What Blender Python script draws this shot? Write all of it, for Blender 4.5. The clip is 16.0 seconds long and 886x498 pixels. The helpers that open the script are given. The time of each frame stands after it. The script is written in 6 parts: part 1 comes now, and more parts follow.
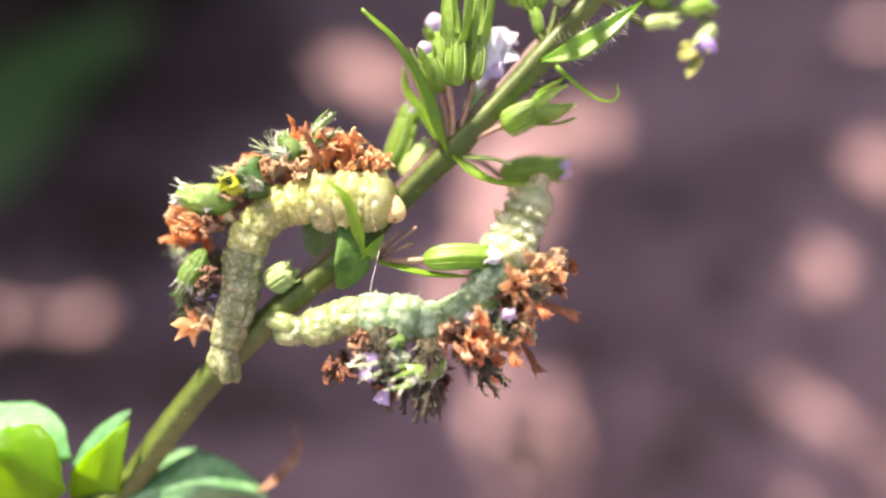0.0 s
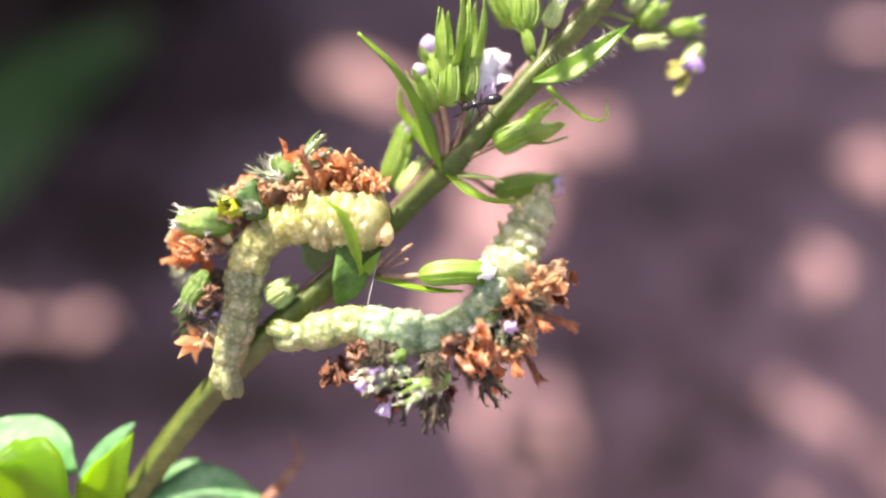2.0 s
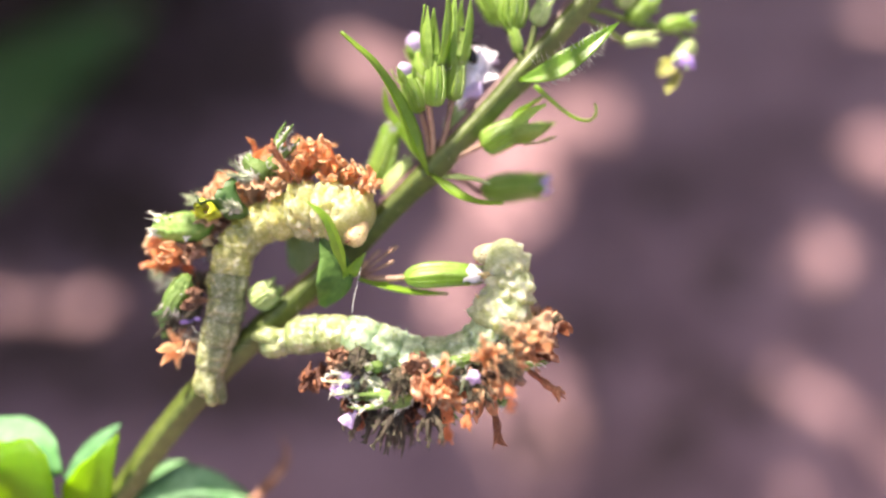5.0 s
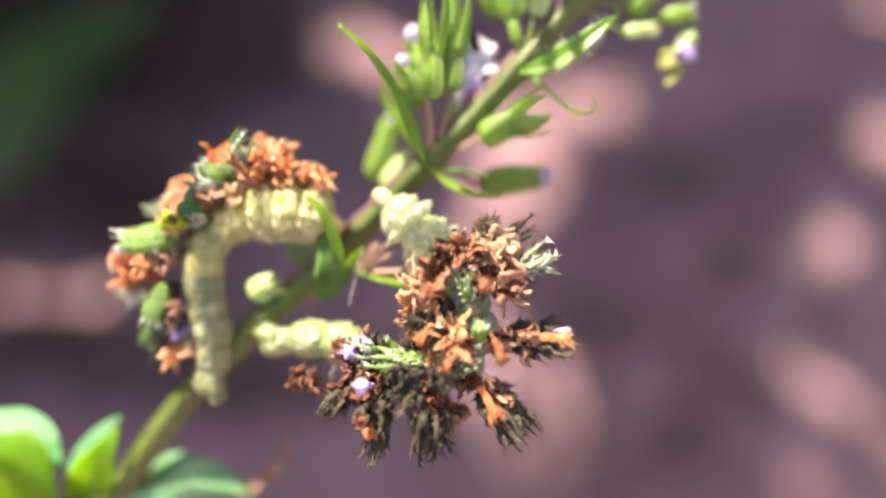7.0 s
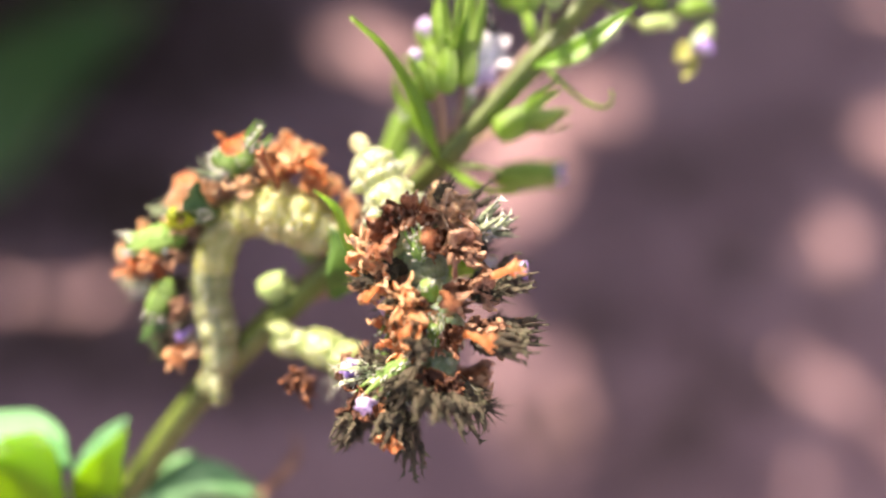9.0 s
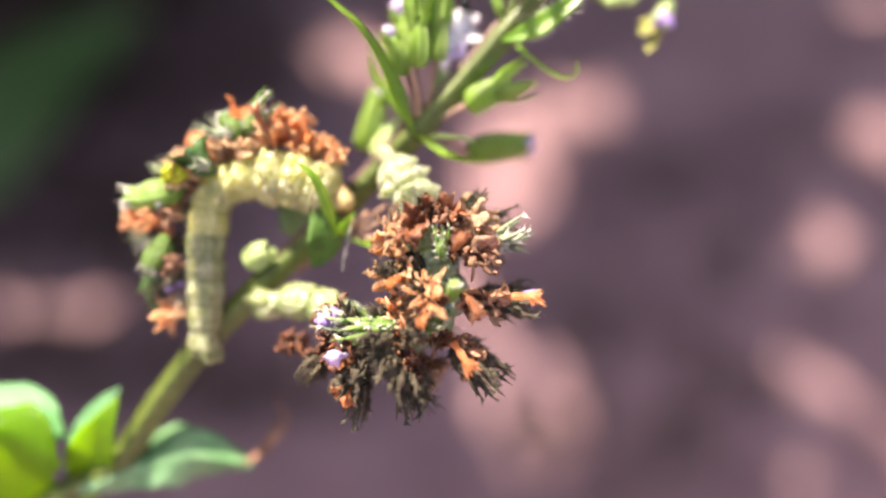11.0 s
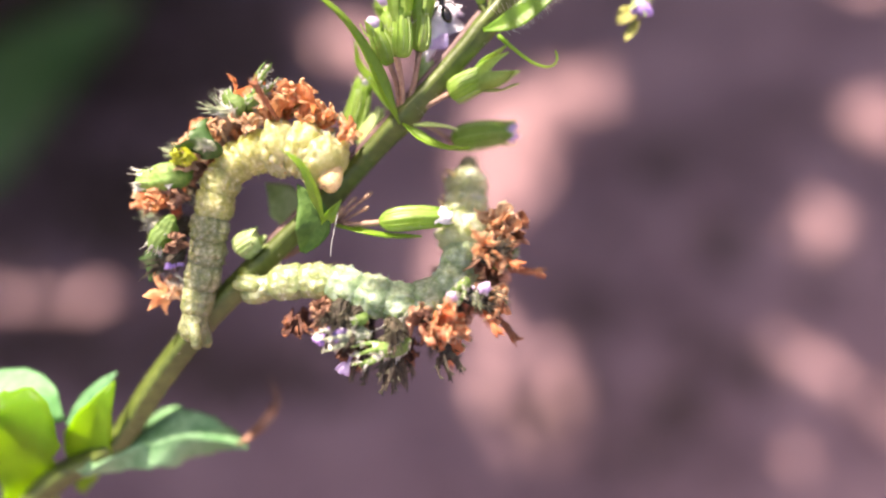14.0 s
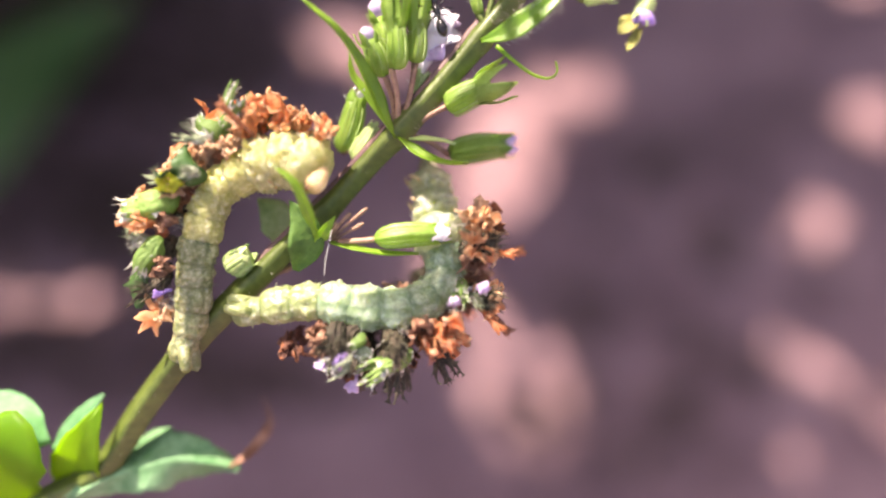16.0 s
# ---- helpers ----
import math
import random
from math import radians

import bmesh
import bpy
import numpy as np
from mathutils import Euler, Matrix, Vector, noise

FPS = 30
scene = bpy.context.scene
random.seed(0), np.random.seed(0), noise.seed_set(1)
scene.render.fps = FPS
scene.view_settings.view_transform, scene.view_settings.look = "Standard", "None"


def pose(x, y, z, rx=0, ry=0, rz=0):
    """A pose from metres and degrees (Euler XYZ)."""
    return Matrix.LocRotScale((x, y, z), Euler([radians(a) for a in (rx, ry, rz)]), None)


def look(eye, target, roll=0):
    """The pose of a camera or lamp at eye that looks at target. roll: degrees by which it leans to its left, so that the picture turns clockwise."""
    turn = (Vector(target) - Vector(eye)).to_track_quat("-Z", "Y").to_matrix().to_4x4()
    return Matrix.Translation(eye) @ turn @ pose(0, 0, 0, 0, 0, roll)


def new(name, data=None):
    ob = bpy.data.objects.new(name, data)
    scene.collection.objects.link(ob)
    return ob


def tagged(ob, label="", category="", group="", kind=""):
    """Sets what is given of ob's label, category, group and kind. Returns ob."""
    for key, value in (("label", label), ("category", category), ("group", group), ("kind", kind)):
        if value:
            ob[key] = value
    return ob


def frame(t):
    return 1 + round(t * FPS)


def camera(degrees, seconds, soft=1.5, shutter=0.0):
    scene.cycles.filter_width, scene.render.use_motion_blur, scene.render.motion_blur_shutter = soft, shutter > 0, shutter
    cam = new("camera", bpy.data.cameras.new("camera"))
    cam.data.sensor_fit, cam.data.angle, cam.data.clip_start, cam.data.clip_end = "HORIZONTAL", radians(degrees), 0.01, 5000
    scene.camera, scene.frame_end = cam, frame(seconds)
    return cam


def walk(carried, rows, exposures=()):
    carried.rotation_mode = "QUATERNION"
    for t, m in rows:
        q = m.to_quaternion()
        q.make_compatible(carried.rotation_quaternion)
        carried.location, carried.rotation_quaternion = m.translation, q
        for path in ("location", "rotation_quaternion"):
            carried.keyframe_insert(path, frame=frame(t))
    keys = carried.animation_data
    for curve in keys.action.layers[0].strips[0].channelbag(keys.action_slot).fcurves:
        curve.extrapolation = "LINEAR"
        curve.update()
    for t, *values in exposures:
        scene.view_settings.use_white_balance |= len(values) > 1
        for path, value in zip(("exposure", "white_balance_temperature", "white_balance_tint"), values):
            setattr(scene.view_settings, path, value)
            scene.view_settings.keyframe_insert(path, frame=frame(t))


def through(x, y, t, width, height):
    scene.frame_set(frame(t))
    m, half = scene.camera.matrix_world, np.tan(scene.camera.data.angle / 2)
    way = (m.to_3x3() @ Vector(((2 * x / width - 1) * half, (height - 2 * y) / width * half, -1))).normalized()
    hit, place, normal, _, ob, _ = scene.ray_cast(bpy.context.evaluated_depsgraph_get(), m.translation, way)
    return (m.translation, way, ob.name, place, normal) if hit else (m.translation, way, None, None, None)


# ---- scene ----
MM = 0.001
HEIGHT = 0.328                      # camera above the soil
START = pose(0, 0, HEIGHT, 35, 0, 0)  # hand-held, looking steeply down
BASE = START @ pose(0, 0, -0.05)    # the plane of the stem, 50 mm ahead

cam = camera(60.0, 16.0, 2.3)
cam.data.dof.use_dof = True
cam.data.dof.focus_distance = 0.0480
cam.data.dof.aperture_fstop = 6.7


def hand(x, y, z, rx, ry, rz):
    return START @ pose(x * MM, y * MM, z * MM, rx, ry, rz)


walk(cam, [
    (0.0, hand(-0.00, -0.00, -0.00, 0.00, 0.00, 0.00)),
    (0.5, hand(-0.01, 0.37, 1.56, 0.11, 0.16, -0.15)),
    (1.0, hand(0.15, 0.50, 1.75, -0.02, 0.30, -0.13)),
    (1.5, hand(0.31, 0.67, 1.14, -0.05, 0.13, -0.00)),
    (2.0, hand(0.30, 0.93, 1.41, 0.13, -0.03, -0.28)),
    (2.5, hand(0.54, 1.59, 1.16, 0.05, -0.24, -0.25)),
    (2.8, hand(0.40, 1.61, 1.10, -0.04, -0.28, -0.08)),
    (3.0, hand(0.46, 1.97, 0.86, -0.15, -0.43, -0.16)),
    (3.5, hand(0.77, 2.60, 0.59, -0.36, -0.45, -0.29)),
    (4.0, hand(1.09, 2.99, 0.41, -0.42, -0.24, -0.18)),
    (4.5, hand(1.07, 2.85, 0.49, -0.94, -0.10, -0.13)),
    (4.7, hand(1.21, 2.09, 0.81, -1.03, 0.13, -0.20)),
    (6.8, hand(2.30, 2.45, 0.66, -1.77, 0.54, -0.52)),
    (7.0, hand(2.10, 2.40, 0.66, -1.94, 0.84, -0.26)),
    (7.5, hand(0.68, 2.76, -0.36, -2.39, 1.42, -0.27)),
    (8.0, hand(0.39, 3.48, -1.02, -2.93, 1.53, -0.11)),
    (8.5, hand(0.25, 3.65, -1.92, -3.31, 1.38, -0.12)),
    (9.0, hand(1.17, 2.32, -0.24, -2.07, 0.81, -0.47)),
    (9.5, hand(2.34, -0.05, 0.94, -1.10, 0.72, -1.35)),
    (9.7, hand(2.35, -0.17, 1.03, -1.13, 0.64, -1.63)),
    (11.8, hand(2.81, -0.94, 2.49, -1.26, 0.41, -1.60)),
    (12.0, hand(2.93, -1.04, 2.56, -1.49, 0.53, -2.39)),
    (12.5, hand(2.92, -1.23, 3.10, -1.70, 0.28, -2.27)),
    (13.0, hand(2.79, -0.97, 3.01, -2.22, 0.36, -2.04)),
    (13.5, hand(2.80, -0.81, 3.07, -2.27, 0.32, -2.06)),
    (14.0, hand(3.42, -0.64, 3.50, -2.23, 0.38, -2.11)),
    (14.5, hand(3.34, -0.90, 2.77, -2.15, -0.12, -2.16)),
    (15.0, hand(3.03, -0.65, 2.04, -1.77, -0.06, -2.32)),
    (15.5, hand(3.33, 0.17, 1.76, -2.06, 0.16, -2.17)),
    (16.0, hand(3.37, 0.52, 1.86, -2.30, 0.08, -2.33)),
], [(0.0, 1.78, 7450, 14), (1.5, 1.78, 7350, 16), (3.0, 1.78, 7250, 19), (4.7, 1.78, 7250, 18), (7.0, 1.78, 7300, 15), (9.5, 1.78, 7650, 15), (12.0, 1.80, 7350, 19), (14.5, 1.80, 7450, 22), (16.0, 1.80, 7450, 22)])

# ---- light ----
SUN = (BASE.to_3x3() @ Vector((-0.30, 0.80, 0.46))).normalized()
world = bpy.data.worlds.new("sky")
scene.world = world
world.use_nodes = True
wt = world.node_tree
sky = wt.nodes.new("ShaderNodeTexSky")
sky.sky_type = "NISHITA"
sky.sun_disc = False
sky.air_density, sky.dust_density, sky.ozone_density = 0.7, 5.0, 0.5
sky.sun_elevation = math.asin(SUN.z)
sky.sun_rotation = math.atan2(SUN.x, SUN.y)
wt.links.new(sky.outputs[0], wt.nodes["Background"].inputs[0])
wt.nodes["Background"].inputs[1].default_value = 0.129
sun_data = bpy.data.lights.new("sun", "SUN")
sun_data.energy = 4.3
sun_data.angle = radians(0.55)
sun_data.color = (1.0, 0.95, 0.88)
sun = new("sun", sun_data)
sun.matrix_world = look(SUN * 3, (0, 0, 0))


# ---- materials ----
def material(name, low, high, rough=0.5, scale=900.0, bump=0.3, glow=0.0, sheen=0.0, fine=6.0, coat=0.0, wax=0.0, third=None, through=None):
    """Two scales of mottling between two colours, fine bump, and light that passes through thin or waxy stuff (glow)."""
    m = bpy.data.materials.new(name)
    m.use_nodes = True
    t = m.node_tree
    n, li = t.nodes, t.links
    b = n["Principled BSDF"]
    co = n.new("ShaderNodeTexCoord")
    info = n.new("ShaderNodeObjectInfo")
    shift = n.new("ShaderNodeVectorMath")
    shift.operation = "ADD"
    li.new(co.outputs["Object"], shift.inputs[0])
    li.new(info.outputs["Random"], shift.inputs[1])
    big = n.new("ShaderNodeTexNoise")
    big.inputs["Scale"].default_value = scale
    big.inputs["Detail"].default_value = 3.0
    small = n.new("ShaderNodeTexNoise")
    small.inputs["Scale"].default_value = scale * fine
    small.inputs["Detail"].default_value = 4.0
    for tex in (big, small):
        li.new(shift.outputs[0], tex.inputs["Vector"])
    mix = n.new("ShaderNodeMath")
    mix.operation = "MULTIPLY_ADD"
    mix.inputs[1].default_value = 0.55
    li.new(small.outputs[0], mix.inputs[0])
    half = n.new("ShaderNodeMath")
    half.operation = "MULTIPLY"
    half.inputs[1].default_value = 0.55
    li.new(big.outputs[0], half.inputs[0])
    li.new(half.outputs[0], mix.inputs[2])
    ramp = n.new("ShaderNodeValToRGB")
    ramp.color_ramp.elements[0].position, ramp.color_ramp.elements[0].color = 0.40, (*low, 1)
    ramp.color_ramp.elements[1].position, ramp.color_ramp.elements[1].color = 0.72, (*high, 1)
    if third:
        e = ramp.color_ramp.elements.new(0.56)
        e.color = (*third, 1)
    li.new(mix.outputs[0], ramp.inputs[0])
    hue = n.new("ShaderNodeHueSaturation")
    vary = n.new("ShaderNodeMapRange")
    vary.inputs["To Min"].default_value, vary.inputs["To Max"].default_value = 0.75, 1.2
    li.new(info.outputs["Random"], vary.inputs["Value"])
    li.new(vary.outputs[0], hue.inputs["Value"])
    li.new(ramp.outputs[0], hue.inputs["Color"])
    li.new(hue.outputs[0], b.inputs["Base Color"])
    b.inputs["Roughness"].default_value = rough
    b.inputs["Coat Weight"].default_value = coat
    b.inputs["Coat Roughness"].default_value = 0.25
    b.inputs["Sheen Weight"].default_value = sheen
    if wax:
        b.inputs["Subsurface Weight"].default_value = wax
        b.inputs["Subsurface Radius"].default_value = (1.0, 0.95, 0.5)
        b.inputs["Subsurface Scale"].default_value = 0.0011
    bp = n.new("ShaderNodeBump")
    bp.inputs["Strength"].default_value = bump
    bp.inputs["Distance"].default_value = 0.0002
    li.new(small.outputs[0], bp.inputs["Height"])
    li.new(bp.outputs[0], b.inputs["Normal"])
    if glow:
        thin = n.new("ShaderNodeBsdfTranslucent")
        if through:
            thin.inputs["Color"].default_value = (*through, 1)
        else:
            li.new(hue.outputs[0], thin.inputs["Color"])
        blend = n.new("ShaderNodeMixShader")
        blend.inputs[0].default_value = glow
        li.new(b.outputs[0], blend.inputs[1])
        li.new(thin.outputs[0], blend.inputs[2])
        li.new(blend.outputs[0], n["Material Output"].inputs[0])
    return m


SOIL = material("soil", (0.100, 0.056, 0.059), (0.405, 0.247, 0.250), 0.95, 17.0, 1.0, fine=11.0, third=(0.266, 0.155, 0.164))
LEAF = material("leaf", (0.17, 0.32, 0.03), (0.34, 0.55, 0.06), 0.38, 420.0, 0.35, glow=0.5, coat=0.35, through=(0.46, 0.68, 0.09))
YOUNGLEAF = material("young_leaf", (0.10, 0.21, 0.012), (0.19, 0.35, 0.03), 0.55, 260.0, 0.35, glow=0.68, coat=0.03, through=(0.60, 0.88, 0.010))
MINTLEAF = material("mint_leaf", (0.08, 0.27, 0.08), (0.29, 0.54, 0.27), 0.62, 260.0, 0.5, glow=0.15, coat=0.02)
# bluish green for turned edges: the sky's sheen put into the colour
SHEENLEAF = material("leaf_sheen", (0.05, 0.19, 0.06), (0.16, 0.36, 0.17), 0.6, 260.0, 0.5, glow=0.12)
MIDLEAF = material("mid_leaf", (0.10, 0.24, 0.02), (0.22, 0.40, 0.05), 0.4, 420.0, 0.4, glow=0.4, coat=0.25, through=(0.46, 0.74, 0.07))
# darker leaf green for a half turned from the sun: shade in the colour
SHADEDLEAF = material("shaded_leaf", (0.045, 0.115, 0.012), (0.095, 0.20, 0.03), 0.62, 420.0, 0.5, glow=0.15, coat=0.05)
DARKLEAF = material("dark_leaf", (0.035, 0.10, 0.02), (0.075, 0.16, 0.04), 0.5, 60.0, 0.3, glow=0.2)
STEM = material("stem", (0.065, 0.098, 0.012), (0.135, 0.185, 0.032), 0.5, 300.0, 0.3, glow=0.08, coat=0.1)
STEMPURPLE = material("stem_ridge", (0.075, 0.038, 0.042), (0.17, 0.10, 0.085), 0.55, 300.0, 0.3)
CALYX = material("calyx", (0.14, 0.27, 0.03), (0.35, 0.50, 0.12), 0.38, 500.0, 0.3, glow=0.42, coat=0.12, through=(0.50, 0.72, 0.14))
CALYXPALE = material("pale_calyx", (0.35, 0.52, 0.16), (0.62, 0.74, 0.34), 0.4, 500.0, 0.3, glow=0.3)
STALK = material("stalk", (0.20, 0.10, 0.07), (0.42, 0.27, 0.17), 0.5, 700.0, 0.3)
PINK = material("pink_joint", (0.30, 0.12, 0.11), (0.46, 0.24, 0.20), 0.5, 700.0, 0.3, glow=0.1)
LILAC = material("lilac_petal", (0.55, 0.42, 0.68), (0.80, 0.70, 0.88), 0.5, 500.0, 0.3, glow=0.35)
VIOLET = material("violet_petal", (0.34, 0.20, 0.60), (0.60, 0.45, 0.80), 0.5, 500.0, 0.3, glow=0.3)
WHITEPETAL = material("white_petal", (0.80, 0.78, 0.84), (0.92, 0.90, 0.94), 0.5, 500.0, 0.2, glow=0.35)
RUST = material("rust_petal", (0.56, 0.18, 0.06), (0.95, 0.64, 0.42), 0.5, 900.0, 0.8, glow=0.66, third=(0.83, 0.38, 0.18), through=(0.97, 0.60, 0.36))
ORANGE = material("orange_petal", (0.88, 0.38, 0.15), (0.97, 0.74, 0.52), 0.5, 1300.0, 0.8, glow=0.7, third=(0.95, 0.58, 0.34), through=(1.0, 0.74, 0.50))
DRY = material("dry_tube", (0.20, 0.065, 0.03), (0.52, 0.24, 0.12), 0.6, 900.0, 0.9, glow=0.2, third=(0.34, 0.12, 0.05))
DARKDRY = material("dark_dry_petal", (0.055, 0.018, 0.012), (0.21, 0.085, 0.05), 0.65, 900.0, 0.8, glow=0.12)
OLIVE = material("olive_bristle", (0.030, 0.029, 0.015), (0.135, 0.120, 0.070), 0.65, 900.0, 0.7, glow=0.1)
BROWN = material("brown_petal", (0.14, 0.055, 0.03), (0.64, 0.42, 0.30), 0.6, 900.0, 0.8, glow=0.2, third=(0.36, 0.18, 0.11), through=(0.80, 0.54, 0.38))
PEACH = material("peach_rim", (0.86, 0.52, 0.28), (0.96, 0.84, 0.66), 0.5, 1300.0, 0.6, glow=0.62, third=(0.94, 0.70, 0.46), through=(0.98, 0.80, 0.58))
FAWN = material("fawn_rim", (0.26, 0.13, 0.07), (0.62, 0.40, 0.26), 0.6, 1100.0, 0.7, glow=0.3, third=(0.44, 0.25, 0.15))
TAN = material("tan_petal", (0.55, 0.34, 0.21), (0.90, 0.72, 0.56), 0.6, 900.0, 0.8, glow=0.6, through=(0.96, 0.82, 0.66))
GREY = material("grey_calyx", (0.020, 0.015, 0.010), (0.110, 0.085, 0.050), 0.75, 900.0, 0.9)
SAGE = material("sage_calyx", (0.20, 0.26, 0.14), (0.50, 0.55, 0.36), 0.6, 900.0, 0.7, glow=0.2)
FRESH = material("fresh_bit", (0.11, 0.23, 0.04), (0.30, 0.45, 0.13), 0.5, 700.0, 0.6, glow=0.3, through=(0.36, 0.55, 0.12))
YELLOW = material("yellow_bit", (0.50, 0.58, 0.03), (0.72, 0.76, 0.06), 0.45, 700.0, 0.3, glow=0.35)
FADED = material("faded_leaf", (0.20, 0.18, 0.05), (0.42, 0.42, 0.10), 0.55, 500.0, 0.5, glow=0.25, third=(0.28, 0.28, 0.06))
HAIR = material("plant_hair", (0.55, 0.55, 0.46), (0.80, 0.80, 0.72), 0.5, 900.0, 0.2, glow=0.3)


def skin(name, low, mid, high, glow=0.28, deep=0.0012):
    """Waxy, half translucent skin: pale fat grains under it, darker lines along the body and creases between the grains."""
    m = material(name, low, high, 0.34, 800.0, 0.35, wax=0.85, third=mid, glow=glow, coat=0.4)
    t = m.node_tree
    n, li = t.nodes, t.links
    b = n["Principled BSDF"]
    co = n.new("ShaderNodeTexCoord")
    sep = n.new("ShaderNodeSeparateXYZ")
    li.new(co.outputs["Object"], sep.inputs[0])
    wob = n.new("ShaderNodeTexNoise")
    wob.inputs["Scale"].default_value = 900.0
    li.new(co.outputs["Object"], wob.inputs["Vector"])

    def maths(kind, x, y, z=None):
        q = n.new("ShaderNodeMath")
        q.operation = kind
        for k, v in enumerate((x, y, z)):
            if isinstance(v, (int, float)):
                q.inputs[k].default_value = v
            elif v:
                li.new(v, q.inputs[k])
        return q.outputs[0]

    def spread(value, lo, hi, top):
        q = n.new("ShaderNodeMapRange")
        q.inputs["From Min"].default_value, q.inputs["From Max"].default_value = lo, hi
        q.inputs["To Min"].default_value, q.inputs["To Max"].default_value = 0.0, top
        li.new(value, q.inputs["Value"])
        return q.outputs[0]

    def mixed(under, over, factor):
        q = n.new("ShaderNodeMix")
        q.data_type = "RGBA"
        li.new(under, next(i for i in q.inputs if i.name == "A" and i.type == "RGBA"))
        next(i for i in q.inputs if i.name == "B" and i.type == "RGBA").default_value = (*over, 1)
        li.new(factor, next(i for i in q.inputs if i.name == "Factor" and i.type == "VALUE"))
        return next(o for o in q.outputs if o.type == "RGBA")

    b.inputs["Subsurface Scale"].default_value = deep
    round_body = maths("ARCTAN2", sep.outputs[0], sep.outputs[2])
    lines = maths("SINE", maths("MULTIPLY_ADD", round_body, 9.0, maths("MULTIPLY", wob.outputs[0], 3.5)), None)
    grains = n.new("ShaderNodeTexVoronoi")
    grains.inputs["Scale"].default_value = 2300.0
    bent = n.new("ShaderNodeVectorMath")
    bent.operation = "MULTIPLY_ADD"
    li.new(wob.outputs["Color"], bent.inputs[0])
    bent.inputs[1].default_value = (0.0005, 0.0005, 0.0005)
    li.new(co.outputs["Object"], bent.inputs[2])
    li.new(bent.outputs[0], grains.inputs["Vector"])
    hue = next(x for x in n if x.type == "HUE_SAT")
    col = mixed(hue.outputs[0], (low[0] * 0.6, low[1] * 0.7, low[2] * 0.55), spread(lines, -0.2, 0.9, 0.4))
    col = mixed(col, (low[0] * 0.62, low[1] * 0.7, low[2] * 0.5), spread(grains.outputs["Distance"], 0.42, 0.75, 0.55))
    # ring ends darkened: shade of the creases between rings put into the colour
    along = maths("ABSOLUTE", sep.outputs[1], None)
    col = mixed(col, (low[0] * 0.5, low[1] * 0.62, low[2] * 0.45), spread(maths("MULTIPLY_ADD", wob.outputs[0], 0.0004, along), 0.00075, 0.00100, 0.5))
    pale = tuple(min(0.93, 0.45 + 0.55 * c) for c in high)
    col = mixed(col, pale, spread(maths("MULTIPLY", grains.outputs["Distance"], -1.0), -0.28, -0.05, 0.5))
    li.new(col, b.inputs["Base Color"])
    second = n.new("ShaderNodeBump")
    second.inputs["Strength"].default_value = 0.55
    second.inputs["Distance"].default_value = 0.00016
    second.invert = True
    li.new(grains.outputs["Distance"], second.inputs["Height"])
    first = next(x for x in n if x.type == "BUMP" and x != second)
    li.new(first.outputs[0], second.inputs["Normal"])
    li.new(second.outputs[0], b.inputs["Normal"])
    return m


SKIN = skin("blue_green_skin", (0.35, 0.47, 0.31), (0.50, 0.62, 0.44), (0.67, 0.77, 0.58), 0.36, 0.0015)
SKINSOFT = skin("soft_green_skin", (0.38, 0.44, 0.20), (0.52, 0.58, 0.30), (0.70, 0.74, 0.46))
# tail olive is darkened for shade, front cream and pale lightened for sun
SKINSHADEDOLIVE = skin("shaded_olive_skin", (0.21, 0.24, 0.105), (0.37, 0.39, 0.21), (0.62, 0.62, 0.42))
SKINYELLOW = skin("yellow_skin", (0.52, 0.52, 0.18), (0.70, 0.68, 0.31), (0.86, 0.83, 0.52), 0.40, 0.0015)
SKINSUNLITCREAM = skin("sunlit_cream_skin", (0.60, 0.58, 0.28), (0.76, 0.74, 0.42), (0.88, 0.86, 0.62), 0.46, 0.0018)
SKINPALE = skin("pale_skin", (0.62, 0.66, 0.42), (0.80, 0.83, 0.60), (0.92, 0.94, 0.78), 0.48, 0.0018)
FACE = material("face", (0.52, 0.36, 0.16), (0.80, 0.64, 0.36), 0.45, 1600.0, 0.6, wax=0.4, third=(0.68, 0.50, 0.25))
PALEFACE = material("pale_face", (0.10, 0.085, 0.04), (0.50, 0.47, 0.30), 0.5, 2200.0, 0.6, wax=0.2, third=(0.36, 0.33, 0.19))
BLACK = material("black_shell", (0.006, 0.006, 0.008), (0.02, 0.018, 0.018), 0.25, 900.0, 0.2)
SILK = material("silk", (0.7, 0.7, 0.66), (0.85, 0.85, 0.8), 0.4, 900.0, 0.1, glow=0.3)
CANOPY = material("canopy_leaf", (0.03, 0.08, 0.02), (0.06, 0.14, 0.03), 0.5, 60.0, 0.3, glow=0.1)
DARKLITTER = material("dark_leaf_bit", (0.062, 0.036, 0.028), (0.150, 0.088, 0.070), 0.8, 60.0, 0.5)
WOOD = material("twig", (0.08, 0.05, 0.03), (0.2, 0.13, 0.08), 0.8, 80.0, 0.8)


# ---- building ----
def V(p):
    return Vector(p) * MM


def mesh_of(name, bm, mat, second=None):
    me = bpy.data.meshes.new(name)
    bmesh.ops.recalc_face_normals(bm, faces=bm.faces)
    bm.to_mesh(me)
    bm.free()
    for f in me.polygons:
        f.use_smooth = True
    me.materials.append(mat)
    if second:
        me.materials.append(second)
    return me


def part(name, bm, mat, parent, label=""):
    me = mesh_of(name, bm, mat) if isinstance(bm, bmesh.types.BMesh) else bm
    ob = new(name, me)
    ob.parent = parent
    return tagged(ob, label)


def thing(name, m, label, category, group="", kind=""):
    ob = new(name)
    ob.empty_display_size = 0.002
    ob.matrix_world = m
    return tagged(ob, label, category, group, kind)


